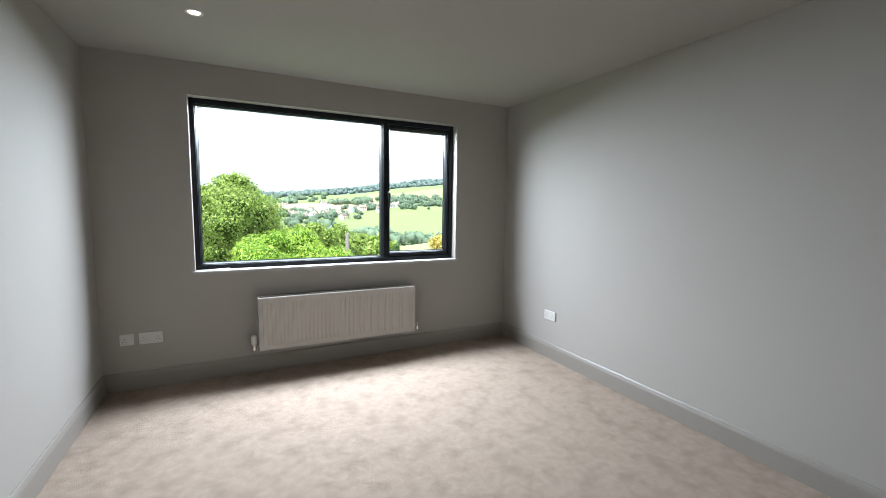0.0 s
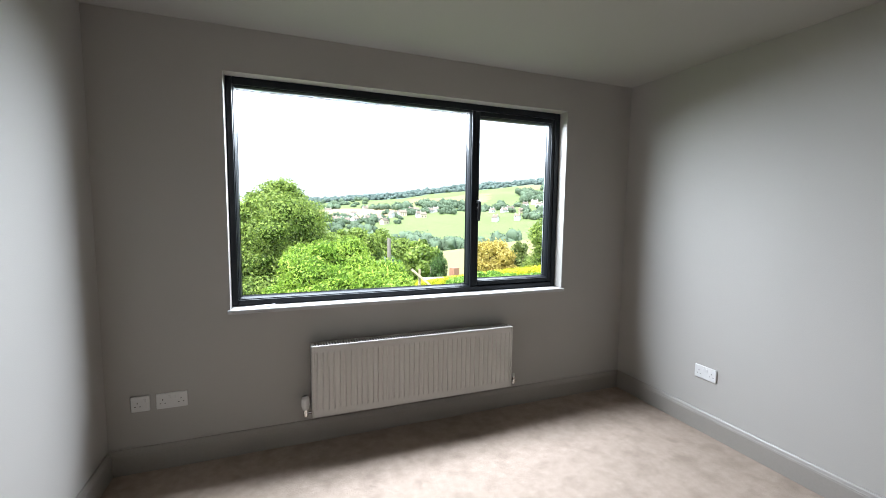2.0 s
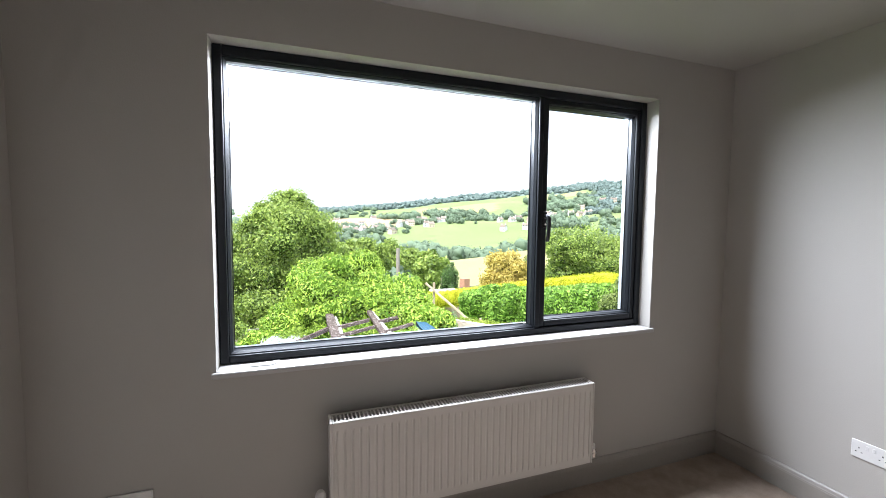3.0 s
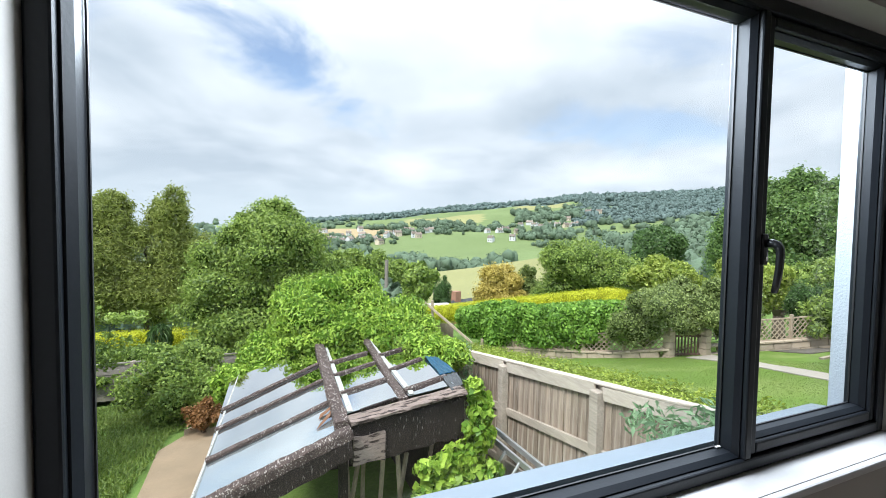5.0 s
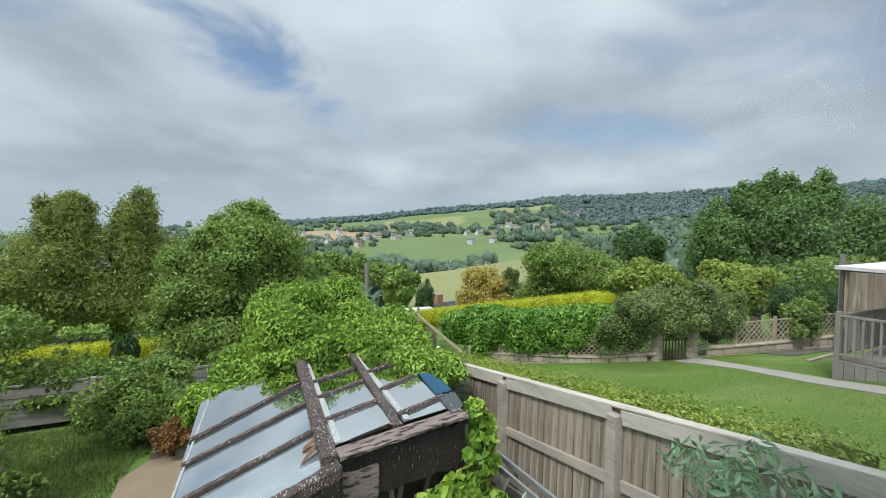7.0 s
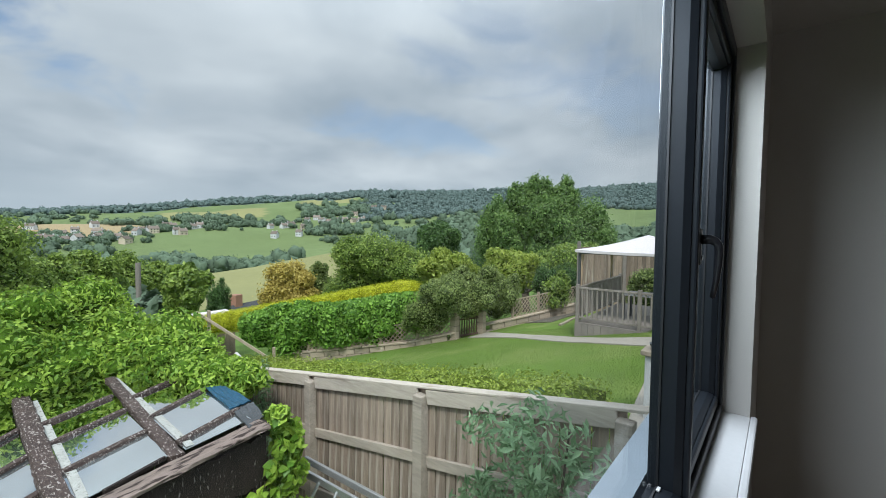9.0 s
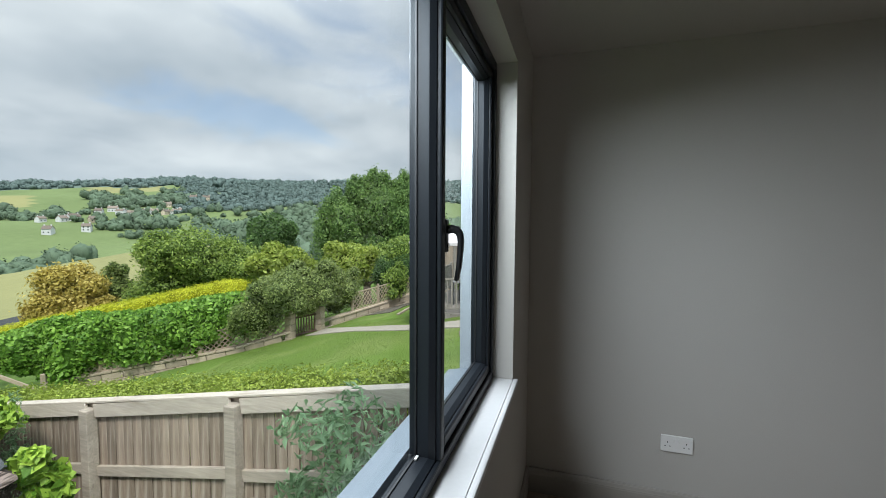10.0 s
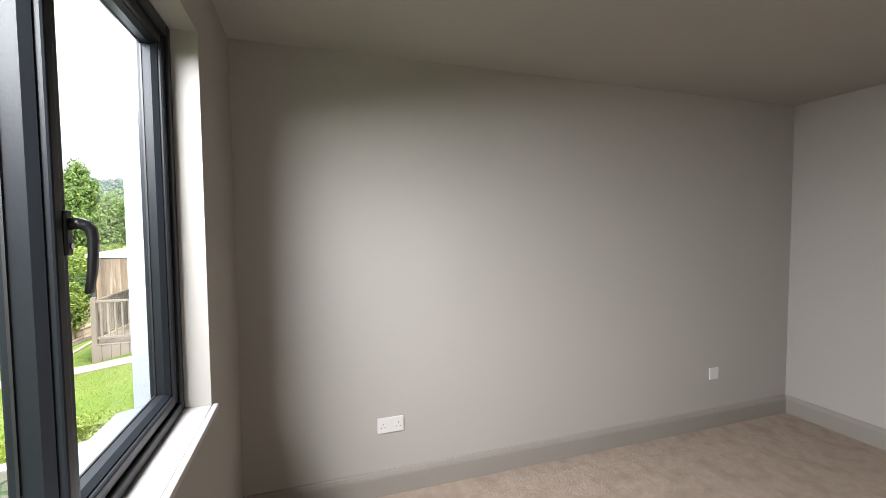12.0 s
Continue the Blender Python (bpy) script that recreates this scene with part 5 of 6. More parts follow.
stone_wall(LEFT_WALL, "garden_wall", "low pale stone block wall beside the lawn")
stone_wall(RIGHT_WALL, "garden_wall", "low pale stone block wall running past the gate", courses=2)


def lattice(points, name, base, high, seed, t0=0.0, t1=1.0):
    """Diamond lattice panels on posts, every slat its own piece."""
    t = thing(name, "brown diamond lattice fencing on square posts", "fence", at=points[0])
    o = Vector(points[0])
    length = sum(math.dist(a, b) for a, b in zip(points, points[1:])) * (t1 - t0)
    n = max(2, round(length / 1.5))
    up_ = Vector((0, 0, 1))
    for k in range(n + 1):
        p = ribbon(points, t0 + (t1 - t0) * k / n) - o
        part("post", bar(p + up_ * (base - 0.45), p + up_ * (base + high + 0.12), 0.085, 0.085, 0.006), M_LATTICE, t)
        if k == n:
            break
        q = ribbon(points, t0 + (t1 - t0) * (k + 1) / n) - o
        for z in (base, base + high):
            part("rail", bar(p + up_ * z, q + up_ * z, 0.035, 0.04), M_LATTICE, t)
        d = (q - p)
        m = round(d.length / 0.17)
        for j in range(-3, m):
            for flip in (0, 1):
                a, b = j / m, (j + 3.6) / m
                za, zb = 0.0, high
                if a < 0:
                    za, a = high * (0 - a) / (b - a), 0.0
                if b > 1:
                    zb, b = za + (high - za) * (1 - a) / (b - a), 1.0
                if flip:
                    za, zb = high - za, high - zb
                part("slat", bar(p + d * a + up_ * (base + za), p + d * b + up_ * (base + zb), 0.012, 0.028), M_LATTICE, t)
    return t


lattice(LEFT_WALL, "lattice_fence", 0.42, 0.62, 1)
lattice(RIGHT_WALL, "lattice_fence", 0.42, 0.70, 2, 0.25, 1.0)


def garden_gate():
    t = thing("garden_gate", "small dark brown picket gate between stone posts", "gate", at=(12.86, 8.83, -2.56))
    for x, y in ((-0.58, 0.22), (0.55, -0.2)):
        for k in range(5):
            w = 0.13 - 0.004 * (k % 2)
            part("gatepost_stone", box((x - w, y - w, -0.1 + k * 0.22), (x + w, y + w, 0.11 + k * 0.22), 0.015), M_STONE, t)
    a, b = Vector((-0.42, 0.16, 0)), Vector((0.40, -0.14, 0))
    for z in (0.15, 0.75):
        part("gate_rail", bar(a + Vector((0, 0, z)), b + Vector((0, 0, z)), 0.03, 0.07), M_GATE, t)
    for k in range(8):
        p = a.lerp(b, (k + 0.5) / 8)
        part("picket", bar(p + Vector((0.012, 0.03, 0.03)), p + Vector((0.012, 0.03, 0.95)), 0.055, 0.018), M_GATE, t)
    bm = bmesh.new()
    for k in range(6):
        a0, a1 = radians(20 + k * 26), radians(46 + k * 26)
        add_tube(bm, (0.75 + 0.28 * math.cos(a0), -0.25, 0.45 + 0.42 * math.sin(a0)), (0.75 + 0.28 * math.cos(a1), -0.25, 0.45 + 0.42 * math.sin(a1)), 0.02, 0.02, 6)
    part("hoop", bm, M_PALEWOOD, t, "bent pale wooden hoop")


garden_gate()


def strip(name, pts, mat, label, lift=0.02, cat="path"):
    """A path draped on the ground: pairs of edge points."""
    bm = bmesh.new()
    rows = []
    for (ax, ay), (bx, by) in pts:
        rows.append([(ax + (bx - ax) * s, ay + (by - ay) * s) for s in (0, 0.33, 0.66, 1)])
    fine_rows = []
    for r0, r1 in zip(rows, rows[1:]):
        for k in range(8):
            fine_rows.append([(a[0] + (b[0] - a[0]) * k / 8, a[1] + (b[1] - a[1]) * k / 8) for a, b in zip(r0, r1)])
    fine_rows.append(rows[-1])
    vs = [[bm.verts.new((x, y, height(x, y) + lift + noise.noise((x * 2, y * 2, 1)) * 0.008)) for x, y in r] for r in fine_rows]
    for a, b in zip(vs, vs[1:]):
        for i in range(3):
            bm.faces.new((a[i], a[i + 1], b[i + 1], b[i]))
    bmesh.ops.recalc_face_normals(bm, faces=bm.faces)
    r = bmesh.ops.extrude_face_region(bm, geom=list(bm.faces))
    bmesh.ops.translate(bm, verts=[v for v in r["geom"] if isinstance(v, bmesh.types.BMVert)], vec=(0, 0, -0.12))
    tagged(part(name, bm, mat), label, cat, kind="structure")


strip("garden_path", [((12.46, 8.58), (13.36, 8.38)), ((11.6, 6.1), (12.25, 6.2)), ((10.45, 3.9), (11.05, 4.0)), ((9.3, 1.2), (10.2, 1.4)), ((8.6, -1.0), (9.6, -1.0))], M_PATH, "pale concrete path crossing the lawn to the gate", 0.03)
strip("garden_path", [((3.4, 0.2), (3.4, 0.95)), ((5.6, 0.4), (5.6, 1.25)), ((9.2, 0.9), (9.2, 1.7))], M_PATH, "grey concrete path along the house end of the lawn", 0.022)
strip("path_edge", [((13.6, 5.55), (13.7, 5.7)), ((18.0, 5.9), (18.0, 6.05))], M_STONE, "pale stone edging of a planting bed", 0.05, "edging")
strip("gravel_bed", [((14.9, 6.5), (15.2, 7.75)), ((18.0, 6.1), (18.0, 6.8))], M_STONES, "dark stony planting bed", 0.025, "planting bed")


# ---------------------------------------------------------------- deck and gazebo
def deck():
    x0, x1, y0, y1, z = 11.32, 15.2, 0.45, 4.18, -0.965
    t = thing("garden_deck", "silvered timber deck with spindle railing", "deck", at=(x0, y0, z))
    o = Vector((x0, y0, z))
    n = 22
    for k in range(n):
        a = y0 + (y1 - y0) * k / n
        part("deck_board", box(Vector((x0, a, z - 0.03)) - o, Vector((x1, a + (y1 - y0) / n - 0.006, z)) - o, 0.003), M_PALEWOOD, t)
    for k in range(22):
        a = y0 + (y1 - y0) * k / 22
        part("skirt_board", box(Vector((x0 - 0.02, a, z - 1.0)) - o, Vector((x0, a + (y1 - y0) / 22 - 0.008, z - 0.035)) - o, 0.002), M_PALEWOOD, t)
    for k in range(20):
        a = x0 + (x1 - x0) * k / 20
        part("skirt_board", box(Vector((a, y1, z - 1.0)) - o, Vector((a + (x1 - x0) / 20 - 0.008, y1 + 0.02, z - 0.035)) - o, 0.002), M_PALEWOOD, t)
    posts = [(x0 + 0.04, y1 - 0.04), (x0 + 0.04, y1 - 1.6), (x0 + 0.04, y0 + 0.4), (x1 - 0.05, y1 - 0.04)]
    for x, y in posts:
        part("post", box(Vector((x - 0.045, y - 0.045, z - 0.9)) - o, Vector((x + 0.045, y + 0.045, z + 1.02)) - o, 0.008), M_PALEWOOD, t)
    for p, q in ((posts[0], posts[1]), (posts[1], posts[2]), (posts[0], posts[3])):
        for h in (0.13, 0.93):
            part("rail", bar(Vector((*p, z + h)) - o, Vector((*q, z + h)) - o, 0.06, 0.05, 0.004), M_PALEWOOD, t)
        m = int(math.dist(p, q) / 0.125)
        for k in range(1, m):
            c = Vector(p).lerp(Vector(q), k / m)
            part("spindle", box(Vector((c.x - 0.018, c.y - 0.018, z + 0.13)) - o, Vector((c.x + 0.018, c.y + 0.018, z + 0.93)) - o), M_PALEWOOD, t)
    return z


DECK = deck()


def gazebo():
    cx, cy, r, ez, pz = 12.98, 2.80, 1.5, 0.985, 1.40
    t = thing("gazebo", "gazebo with pale mauve canvas roof and tied curtains", "gazebo", at=(cx, cy, DECK))
    o = Vector((cx, cy, DECK))
    bm = bmesh.new()
    top = bm.verts.new(Vector((cx, cy, pz)) - o)
    steps, rows = 8, 5
    for s in range(4):
        a = Vector((cx, cy, 0)) + Vector([(-r, r, 0), (-r, -r, 0), (r, -r, 0), (r, r, 0)][s])
        b = Vector((cx, cy, 0)) + Vector([(-r, -r, 0), (r, -r, 0), (r, r, 0), (-r, r, 0)][s])
        prev = None
        for k in range(rows + 1):
            u = (k + 1) / (rows + 1)
            z = pz + (ez - pz) * u - 0.05 * math.sin(math.pi * u)
            row = []
            for j in range(steps + 1):
                e = a.lerp(b, j / steps)
                c = Vector((cx, cy, 0)).lerp(e, u)
                row.append(bm.verts.new(Vector((c.x, c.y, z - 0.03 * u * math.sin(math.pi * j / steps))) - o))
            if prev:
                for j in range(steps):
                    bm.faces.new((prev[j], prev[j + 1], row[j + 1], row[j]))
            else:
                for j in range(steps):
                    bm.faces.new((top, row[j + 1], row[j]))
            prev = row
        low = [bm.verts.new(v.co + Vector((0, 0, -0.07))) for v in prev]
        for j in range(steps):
            bm.faces.new((prev[j], prev[j + 1], low[j + 1], low[j]))
    bmesh.ops.remove_doubles(bm, verts=bm.verts, dist=0.001)
    bmesh.ops.recalc_face_normals(bm, faces=bm.faces)
    part("canvas_roof", bm, M_CANVAS, t, "pale mauve canvas roof")
    for sx in (-1, 1):
        for sy in (-1, 1):
            x, y = sx * (r - 0.1), sy * (r - 0.1)
            part("post", box((x - 0.03, y - 0.03, 0), (x + 0.03, y + 0.03, ez - DECK - 0.07), 0.004), M_SLATE, t)
            bm = bmesh.new()
            for k in range(6):
                add_tube(bm, (x - sx * (0.05 + 0.03 * k), y - sy * 0.03 + 0.012 * (k % 2), ez - DECK - 0.08), (x - sx * (0.05 + 0.008 * k), y - sy * 0.03, 0.9), 0.022, 0.014, 7)
                add_tube(bm, (x - sx * (0.05 + 0.008 * k), y - sy * 0.03, 0.9), (x - sx * (0.05 + 0.02 * k), y - sy * 0.03, 0.12), 0.014, 0.024, 7)
            part("curtain", bm, M_CURTAIN, t, "tan tied-back curtain")
    for s in (-1, 1):
        part("roof_rail", bar((-r + .1, s * (r - 0.1), ez - DECK - 0.1), (r - .1, s * (r - 0.1), ez - DECK - 0.1), 0.03, 0.03), M_SLATE, t)
        part("roof_rail", bar((s * (r - 0.1), -r + .1, ez - DECK - 0.1), (s * (r - 0.1), r - .1, ez - DECK - 0.1), 0.03, 0.03), M_SLATE, t)
    d = thing("garden_table", "pale square garden table on the deck", "table", at=(12.8, 2.9, DECK))
    part("tabletop", box((-0.4, -0.4, 0.69), (0.4, 0.4, 0.73), 0.006), M_CANVAS, d)
    for x in (-0.35, 0.35):
        for y in (-0.35, 0.35):
            part("leg", box((x - 0.025, y - 0.025, 0), (x + 0.025, y + 0.025, 0.69), 0.003), M_SLATE, d)
    p = thing("parasol_base", "folded grey parasol cover leaning on the deck", "parasol", at=(14.2, 1.78, DECK))
    part("cover", tube((0, 0, 0), (-0.1, 0, 1.35), 0.42, 0.06, 14), M_SLATE, p, smooth=True)


gazebo()
shrub("flower_tub", "flowering shrub with yellow blooms behind the deck", [(16.2, 3.4, -0.15, 0.7, 0.8, 0.4), (16.2, 3.4, -0.8, 0.6, 0.7, 0.5)], (16.2, 3.4, height(16.2, 3.4)), 3600, 0.1, L_ARCH, 61, 7)


def back_fence():
    t = thing("timber_fence", "tall tan timber panel fence behind the gazebo", "fence", at=(17.5, 4.5, -1.2))
    for k in range(5):
        y = 2.0 - k * 1.85
        part("post", box((-0.06, y - 0.06, -0.9), (0.06, y + 0.06, 2.25), 0.01), M_PALEWOOD, t)
    for k in range(52):
        y = 1.95 - k * 0.142
        part("board", box((0.0, y - 0.136, -0.9), (0.02, y, 2.0 + 0.015 * (k % 3)), 0.003), M_FENCE, t)
    for z in (0.3, 1.8):
        part("rail", box((-0.05, -5.4, z), (-0.002, 1.9, z + 0.09), 0.004), M_RAIL, t)


back_fence()


def pillar():
    t = thing("stone_pillar", "pale rendered garden pillar with a flat cap", "pillar", at=(5.6, 0.98, -0.62))
    part("shaft", box((-0.11, -0.11, -0.3), (0.11, 0.11, 0.72), 0.012), M_RENDER, t)
    part("cap", box((-0.15, -0.15, 0.721), (0.15, 0.15, 0.78), 0.012), M_STONE, t)
    p = thing("plant_pot", "small dark plant pot on the pillar", "pot", at=(5.6, 0.98, 0.161))
    part("pot", tube((0, 0, 0), (0, 0, 0.07), 0.06, 0.09, 14), M_SLATE, p)


pillar()


# ---------------------------------------------------------------- ladder on its side by the fence
def ladder():
    t = thing("ladder", "aluminium ladder lying on its side against the fence", "ladder", at=(2.95, 3.2, -1.6))
    a0, a1 = Vector((2.72, 3.75, -0.98)), Vector((2.98, 0.9, -1.05))
    b0, b1 = Vector((2.45, 3.75, -1.36)), Vector((2.62, 0.9, -1.45))
    o = Vector(t.location)
    part("stile", bar(a0 - o, a1 - o, 0.03, 0.075, 0.004), M_ALU, t)
    part("stile", bar(b0 - o, b1 - o, 0.03, 0.075, 0.004), M_ALU, t)
    part("stile", bar(a0 - o + Vector((0.1, 0, 0.05)), a1 - o + Vector((0.1, 0, 0.05)), 0.03, 0.07, 0.004), M_ALU, t)
    for k in range(11):
        part("rung", tube(a0.lerp(a1, (k + 0.4) / 11) - o, b0.lerp(b1, (k + 0.4) / 11) - o, 0.016, seg=8), M_ALU, t)


ladder()

# ---------------------------------------------------------------- the lower garden beyond the glasshouse
def low_fence():
    t = thing("panel_fence", "grey overlap panel fence in the lower garden", "fence", at=(-2.7, 12.4, -3.05))
    for k in range(4):
        x = -2.4 + k * 1.85
        part("post", box((x - 0.05, -0.05, -0.4), (x + 0.05, 0.05, 1.02), 0.006), M_RAIL, t)
        if k < 3:
            for j in range(8):
                part("slat", bar((x + 0.055, 0.012 * (j % 2), 0.08 + j * 0.115), (x + 1.795, 0.012 * (j % 2), 0.08 + j * 0.115), 0.012, 0.125), M_PALEWOOD, t)
            part("rail", bar((x + 0.055, 0, 0.99), (x + 1.795, 0, 0.99), 0.05, 0.03), M_PALEWOOD, t)


low_fence()
strip("earth_path", [((-1.35, 4.0), (-0.75, 4.0)), ((-1.6, 6.5), (-0.8, 6.6)), ((-1.75, 8.2), (-0.75, 8.5)), ((-1.2, 9.6), (-0.6, 9.6))], M_SOIL, "trodden earth path beside the glasshouse", 0.02)
strip("path_kerb", [((-1.45, 8.85), (-1.35, 8.95)), ((-0.7, 10.1), (-0.55, 10.1))], M_STONE, "low stone edging beside the path", 0.16, "edging")

tree("apple_sapling", "straggly fruit tree with pale green leaves", [(-3.75, 8.6, -0.55, 0.85, 0.6, 0.5), (-3.3, 8.6, 0.0, 0.5, 0.4, 0.28), (-2.75, 9.0, -0.85, 0.5, 0.4, 0.32), (-2.4, 9.0, -0.25, 0.4, 0.25, 0.13), (-4.4, 8.4, 0.1, 0.7, 0.6, 0.6)], (-3.25, 9.0, left_height(-3.9, 9.0)), 8500, 0.085, L_TREE, 71, 0.045, 12, core=0.0, shell=(0.2, 1.15), wisp=0.06)
shrub("elder_bush", "thick green bush at the edge of rough grass", [(-3.5, 7.6, -1.1, 0.65, 0.55, 0.5), (-3.25, 7.1, -1.8, 0.6, 0.5, 0.5), (-2.85, 7.6, -2.25, 0.35, 0.3, 0.28), (-4.2, 7.4, -1.5, 0.8, 0.7, 0.9)], (-3.3, 7.4, left_height(0, 7.4)), 12000, 0.075, L_TREE, 84, 12, core=0.6, stems=0, wisp=0.06)
shrub("leafy_shrub", "leafy green shrub by the lower garden fence", [(-5.4, 9.3, -1.9, 0.9, 0.8, 0.7), (-6.4, 9.6, -1.5, 1.0, 0.8, 0.9), (-5.2, 8.3, -2.2, 0.8, 0.7, 0.5)], (-5.5, 9.2, left_height(0, 9.2)), 15000, 0.085, L_TREE, 72, 12, core=0.6, stems=0)
shrub("elder_bush", "loose mid-green bush hiding the lower fence", [(-2.3, 10.6, -2.1, 0.85, 0.5, 0.55), (-1.5, 10.9, -2.0, 0.6, 0.5, 0.6)], (-2.0, 10.8, left_height(0, 10.8)), 9000, 0.085, L_TREE, 83, 12, core=0.5, wisp=0.08)
shrub("leafy_shrub", "low green bush in rough grass", [(-3.4, 5.4, -2.2, 0.7, 0.6, 0.45), (-2.8, 6.2, -2.3, 0.5, 0.5, 0.35)], (-3.3, 5.6, left_height(0, 5.6)), 3600, 0.07, L_IVY, 79, 8, core=0.6)
shrub("leafy_shrub", "rough green bush beside the lower fence", [(-1.7, 9.9, -2.3, 0.6, 0.5, 0.5), (-1.1, 9.8, -2.2, 0.5, 0.5, 0.5)], (-1.8, 9.8, left_height(0, 9.8)), 9000, 0.075, L_TREE, 73, 9, core=0.6)
shrub("bronze_shrub", "small bronze-brown shrub by the path", [(-1.15, 8.95, -2.35, 0.35, 0.35, 0.3)], (-1.15, 8.95, left_height(0, 9)), 1100, 0.07, L_BRONZE, 74, 6)
shrub("bramble_bank", "tangled bramble bank beyond the panel fence", [(-4.2, 13.6, -2.75, 2.6, 1.2, 0.7), (-1.6, 13.8, -2.75, 1.8, 1.2, 0.7), (0.4, 12.5, -2.3, 1.4, 1.2, 0.8), (-6.6, 13.0, -2.2, 1.6, 1.2, 0.9)], (-3, 13.5, left_height(0, 13.5)), 30000, 0.12, L_TREE, 75, 14)
shrub("tall_bush", "pale green tall bush at the garden edge", [(-8.6, 13.0, -1.0, 1.6, 1.4, 1.3), (-7.0, 11.2, -1.3, 1.0, 1.0, 1.1)], (-8, 12.4, left_height(0, 12.4)), 22000, 0.12, L_TREE, 76, 14, core=0.65)
shrub("iris_clump", "spiky clump of iris leaves", [(-3.6, 16.6, -2.5, 0.35, 0.35, 0.5)], (-3.6, 16.6, -3.4), 260, 0.5, L_DARK, 77, 0, aspect=0.08, core=0, droop=-3, jitter=0.3, stems=0)
shrub("fence_weed", "feathery green weed growing by the fence", [(2.95, 4.9, -0.75, 0.14, 0.16, 0.55), (3.02, 4.7, -1.3, 0.18, 0.2, 0.5)], (2.97, 4.8, left_height(3, 4.8)), 1300, 0.06, L_BLUE, 78, 4, aspect=0.2, core=0, shell=(0.1, 1.1))


def rough_grass():
    rng = np.random.default_rng(9)
    n = 26000
    x, y = rng.uniform(-8, -0.7, n), rng.uniform(4.5, 12, n)
    keep = (x < -1.75) | (y > 9.2)
    x, y = x[keep], y[keep]
    p = np.array([(a, b, left_height(a, b) + 0.06) for a, b in zip(x, y)])
    nrm = np.tile((0.0, -0.8, 0.5), (len(p), 1))
    v, f = leaf_arrays(rng, p, nrm, 0.17, 0.14, -2.5, 0.5)
    me = raw_mesh("rough_grass", v, f, 3)
    tagged(finish("rough_grass", me, L_GRASS), "uncut rough grass in the lower garden", "grass", kind="stuff")


rough_grass()


def lawn_grass():
    rng = np.random.default_rng(12)
    n = 90000
    x, y = rng.uniform(4.4, 13, n), rng.uniform(0.8, 9.5, n)
    p = np.array([(a, b, height(a, b) + 0.012) for a, b in zip(x, y)])
    v, f = leaf_arrays(rng, p, np.tile((-0.6, -0.4, 0.6), (n, 1)), 0.026, 0.3, -2.0, 0.6)
    me = raw_mesh("lawn_grass", v, f, 3)
    tagged(finish("lawn_grass", me, L_LAWN), "short mown grass blades of the lawn", "grass", kind="stuff")


lawn_grass()


# ---------------------------------------------------------------- arbour, lantern, pole and nearby roof
def arbour():
    t = thing("pergola", "small weathered timber pergola with a sloping roof rail", "pergola", at=(5.2, 10.9, -3.0))
    a, b = Vector((-0.75, 0.32, 2.38)), Vector((0.76, -0.35, 1.0))
    part("roof_rail", bar(a, b, 0.06, 0.07, 0.006), M_LATTICE, t)
    for p in (b, b + Vector((0.6, 0.8, 0)), a + Vector((0.3, 0, 0))):
        part("post", bar((p.x, p.y, -0.4), (p.x, p.y, p.z), 0.07, 0.07, 0.006), M_LATTICE, t)
    l = thing("garden_lantern", "white-capped hanging garden bird feeder", "bird feeder", at=(5.22, 10.75, -3.25))
    part("pole", tube((0, 0, -0.4), (0, 0, 1.15), 0.02), M_SLATE, l)
    part("cap", tube((0, 0, 1.4), (0, 0, 1.52), 0.12, 0.03, 14), M_CANVAS, l)
    part("feeder_body", tube((0, 0, 1.14), (0, 0, 1.4), 0.06, 0.06, 12), M_BRICK, l)


arbour()
shrub("blue_conifer", "small blue-green conifer under the pergola", [(5.1, 11.9, -2.25, 0.45, 0.45, 0.6)], (5.1, 11.9, -3.2), 2600, 0.1, L_DARK, 81, 6, aspect=0.15)
shrub("conifer", "young dark conifer beyond the hedge", [(11.6, 27.5, -3.0, 0.8, 0.8, 1.2)], (11.6, 27.5, height(11.6, 27.5)), 3500, 0.15, L_DARK, 82, 8, aspect=0.3)


def pole():
    x, y = polar(62, 12.9)
    z = height(x, y)
    t = thing("utility_pole", "grey wooden utility pole in the valley", "pole", at=(x, y, z))
    part("shaft", tube((0, 0, -0.3), (0, 0, -2.9 - z), 0.32, 0.28), M_PALEWOOD, t)
    x, y = polar(30, 20.0)
    f = thing("flagpole", "thin pole with a small dark flag", "flag", at=(x, y, -4.2))
    part("pole", tube((0, 0, -2), (0, 0, 1.3), 0.03), M_RAIL, f)
    part("flag", sheet([(0.02, 0, 1.25), (0.2, 0, 1.0), (0.15, 0, 0.6), (0.02, 0, 0.55)], 0.01), M_DARK, f)


pole()


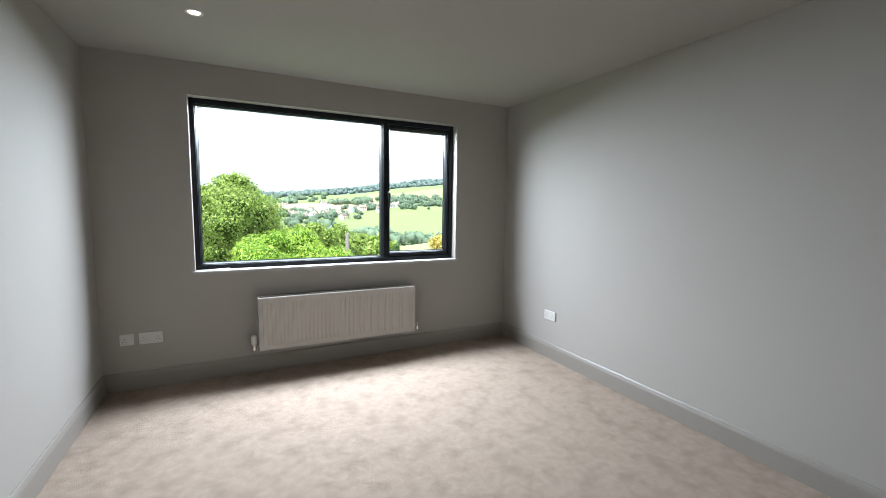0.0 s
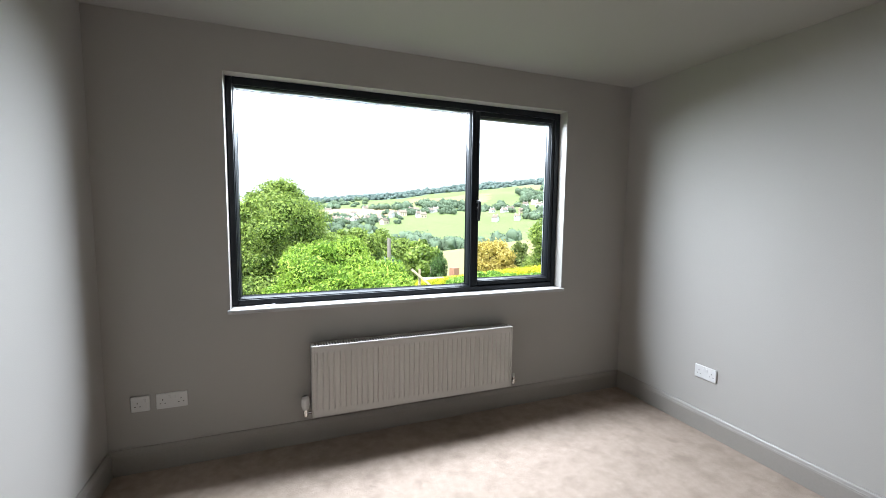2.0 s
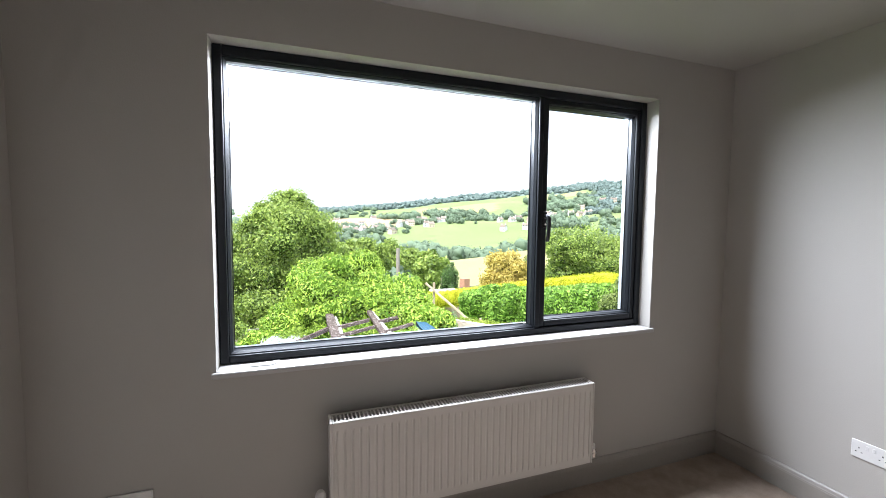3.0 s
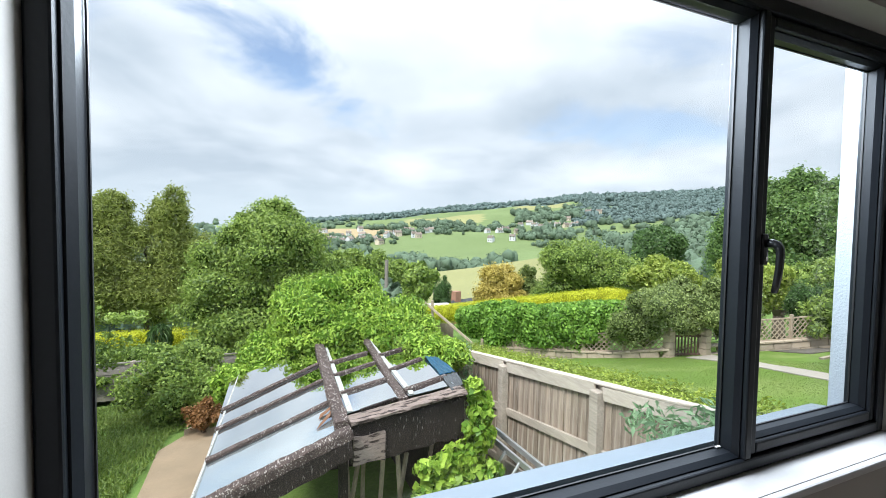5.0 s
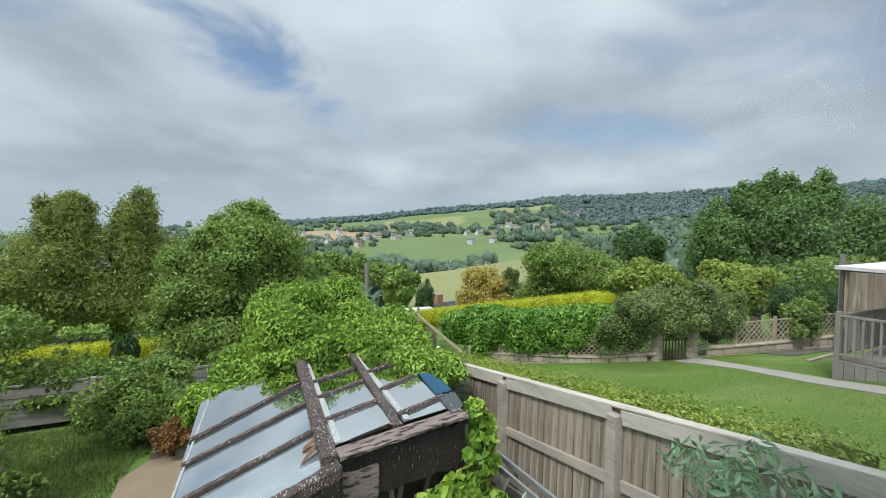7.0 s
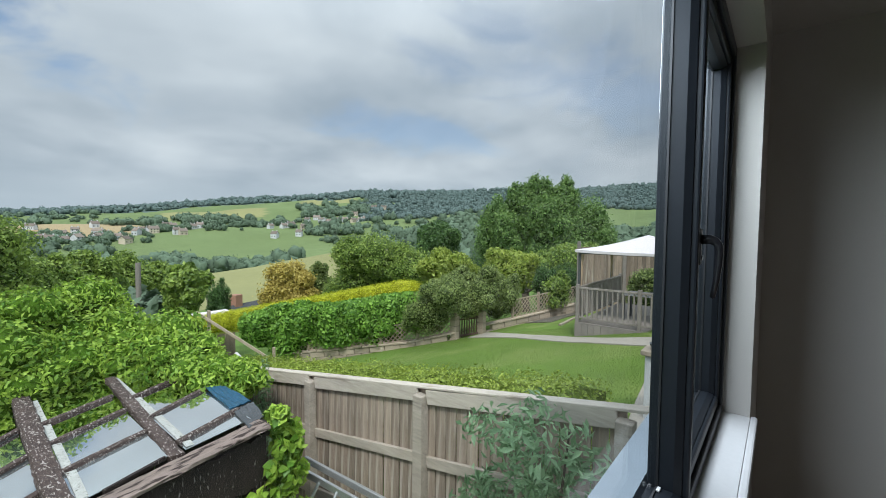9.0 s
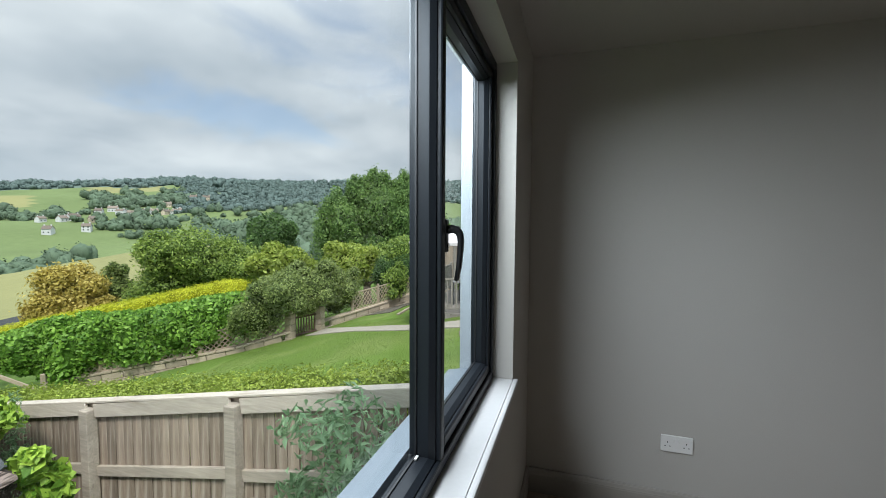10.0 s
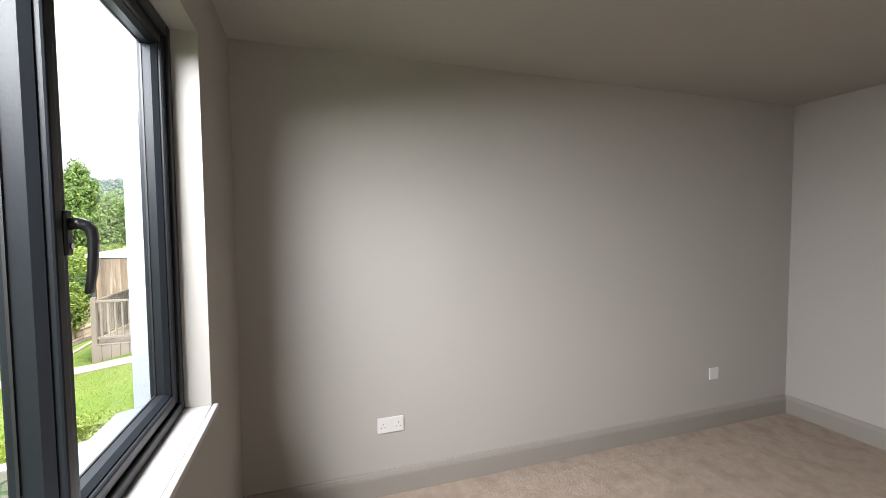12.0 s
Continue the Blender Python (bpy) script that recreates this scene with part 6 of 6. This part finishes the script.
def cottage(label, at, turn, size, wall=None, roof=None, group="village houses", high=None):
    """A gabled house: walls, roof, chimneys and windows."""
    w, d, h = size
    t = thing("house", label, "house", group, at=at)
    t.rotation_euler = (0, 0, radians(turn))
    part("wall", box((-w / 2, -d / 2, -3), (w / 2, d / 2, h)), wall or M_COTT, t)
    for s in (-1, 1):
        bm = bmesh.new()
        f = bm.faces.new([bm.verts.new(p) for p in ((s * (w / 2 - 0.001), -d / 2, h), (s * (w / 2 - 0.001), d / 2, h), (s * (w / 2 - 0.001), 0, h + d * 0.42))])
        r = bmesh.ops.extrude_face_region(bm, geom=[f])
        bmesh.ops.translate(bm, verts=[v for v in r["geom"] if isinstance(v, bmesh.types.BMVert)], vec=(-s * 0.3, 0, 0))
        part("gable", bm, wall or M_COTT, t)
        part("roof_slope", sheet([(-w / 2 - 0.3, s * (d / 2 + 0.3), h - 0.2), (w / 2 + 0.3, s * (d / 2 + 0.3), h - 0.2), (w / 2 + 0.3, 0, h + d * 0.45), (-w / 2 - 0.3, 0, h + d * 0.45)], 0.25), roof or M_TILE, t)
        part("chimney", box((s * (w / 2 - 0.9) - 0.4, -0.4, h + d * 0.3), (s * (w / 2 - 0.9) + 0.4, 0.4, h + d * 0.45 + 1.1)), wall or M_COTT, t)
    n = max(2, int(w / 3))
    for k in range(n):
        x = -w / 2 + (k + 0.5) * w / n
        for z in ((0.9, 3.3) if h > 4.5 else (0.9,)):
            part("window", box((x - 0.5, -d / 2 - 0.04, z), (x + 0.5, -d / 2 + 0.05, z + 1.2)), M_WINGLASS, t)
    return t


def village():
    rng = random.Random(11)
    white = M_RENDER
    spots = []
    for k in range(17):
        spots.append((rng.uniform(470, 600), 3.5 + k * 0.62 + rng.uniform(-0.5, 0.5)))
    for k in range(7):
        spots.append((rng.uniform(500, 575), 14.2 + k * 0.75 + rng.uniform(-0.4, 0.4)))
    for k in range(6):
        spots.append((rng.uniform(495, 560), 26.2 + k * 0.9 + rng.uniform(-0.3, 0.3)))
    for k in range(9):
        spots.append((rng.uniform(590, 640), 31.0 + k * 0.95 + rng.uniform(-0.3, 0.3)))
    for k in range(4):
        spots.append((rng.uniform(650, 690), 37.0 + k * 1.3))
    labels = ("pale stone village house with a brown tiled roof", "white rendered village house with a grey-brown roof")
    for k, (r, az_) in enumerate(spots):
        x, y = polar(r, az_)
        w = rng.random() < 0.75
        cottage(labels[1] if w else labels[0], (x, y, height(x, y)), -az_ + rng.uniform(-50, 50), (rng.uniform(6, 10.5), rng.uniform(5, 6.5), rng.uniform(3, 5)), white if w else M_COTT)


village()
hx, hy = polar(46, 25.6)
cottage("neighbouring house with brick chimneys below the hedge", (hx, hy, -11.0), 20, (8, 6, 2.3), M_BRICK, M_SLATE, "")
hx, hy = polar(27, 20.9)
shed = thing("flat_roof_shed", "flat pale-roofed shed beyond the creeper", "shed", at=(hx, hy, -5.6))
part("wall", box((-0.8, -0.7, -1.5), (0.8, 0.7, 2.05)), M_FENCE, shed)
part("roof", box((-0.95, -0.85, 2.051), (0.95, 0.85, 2.16), 0.02), M_CANVAS, shed)
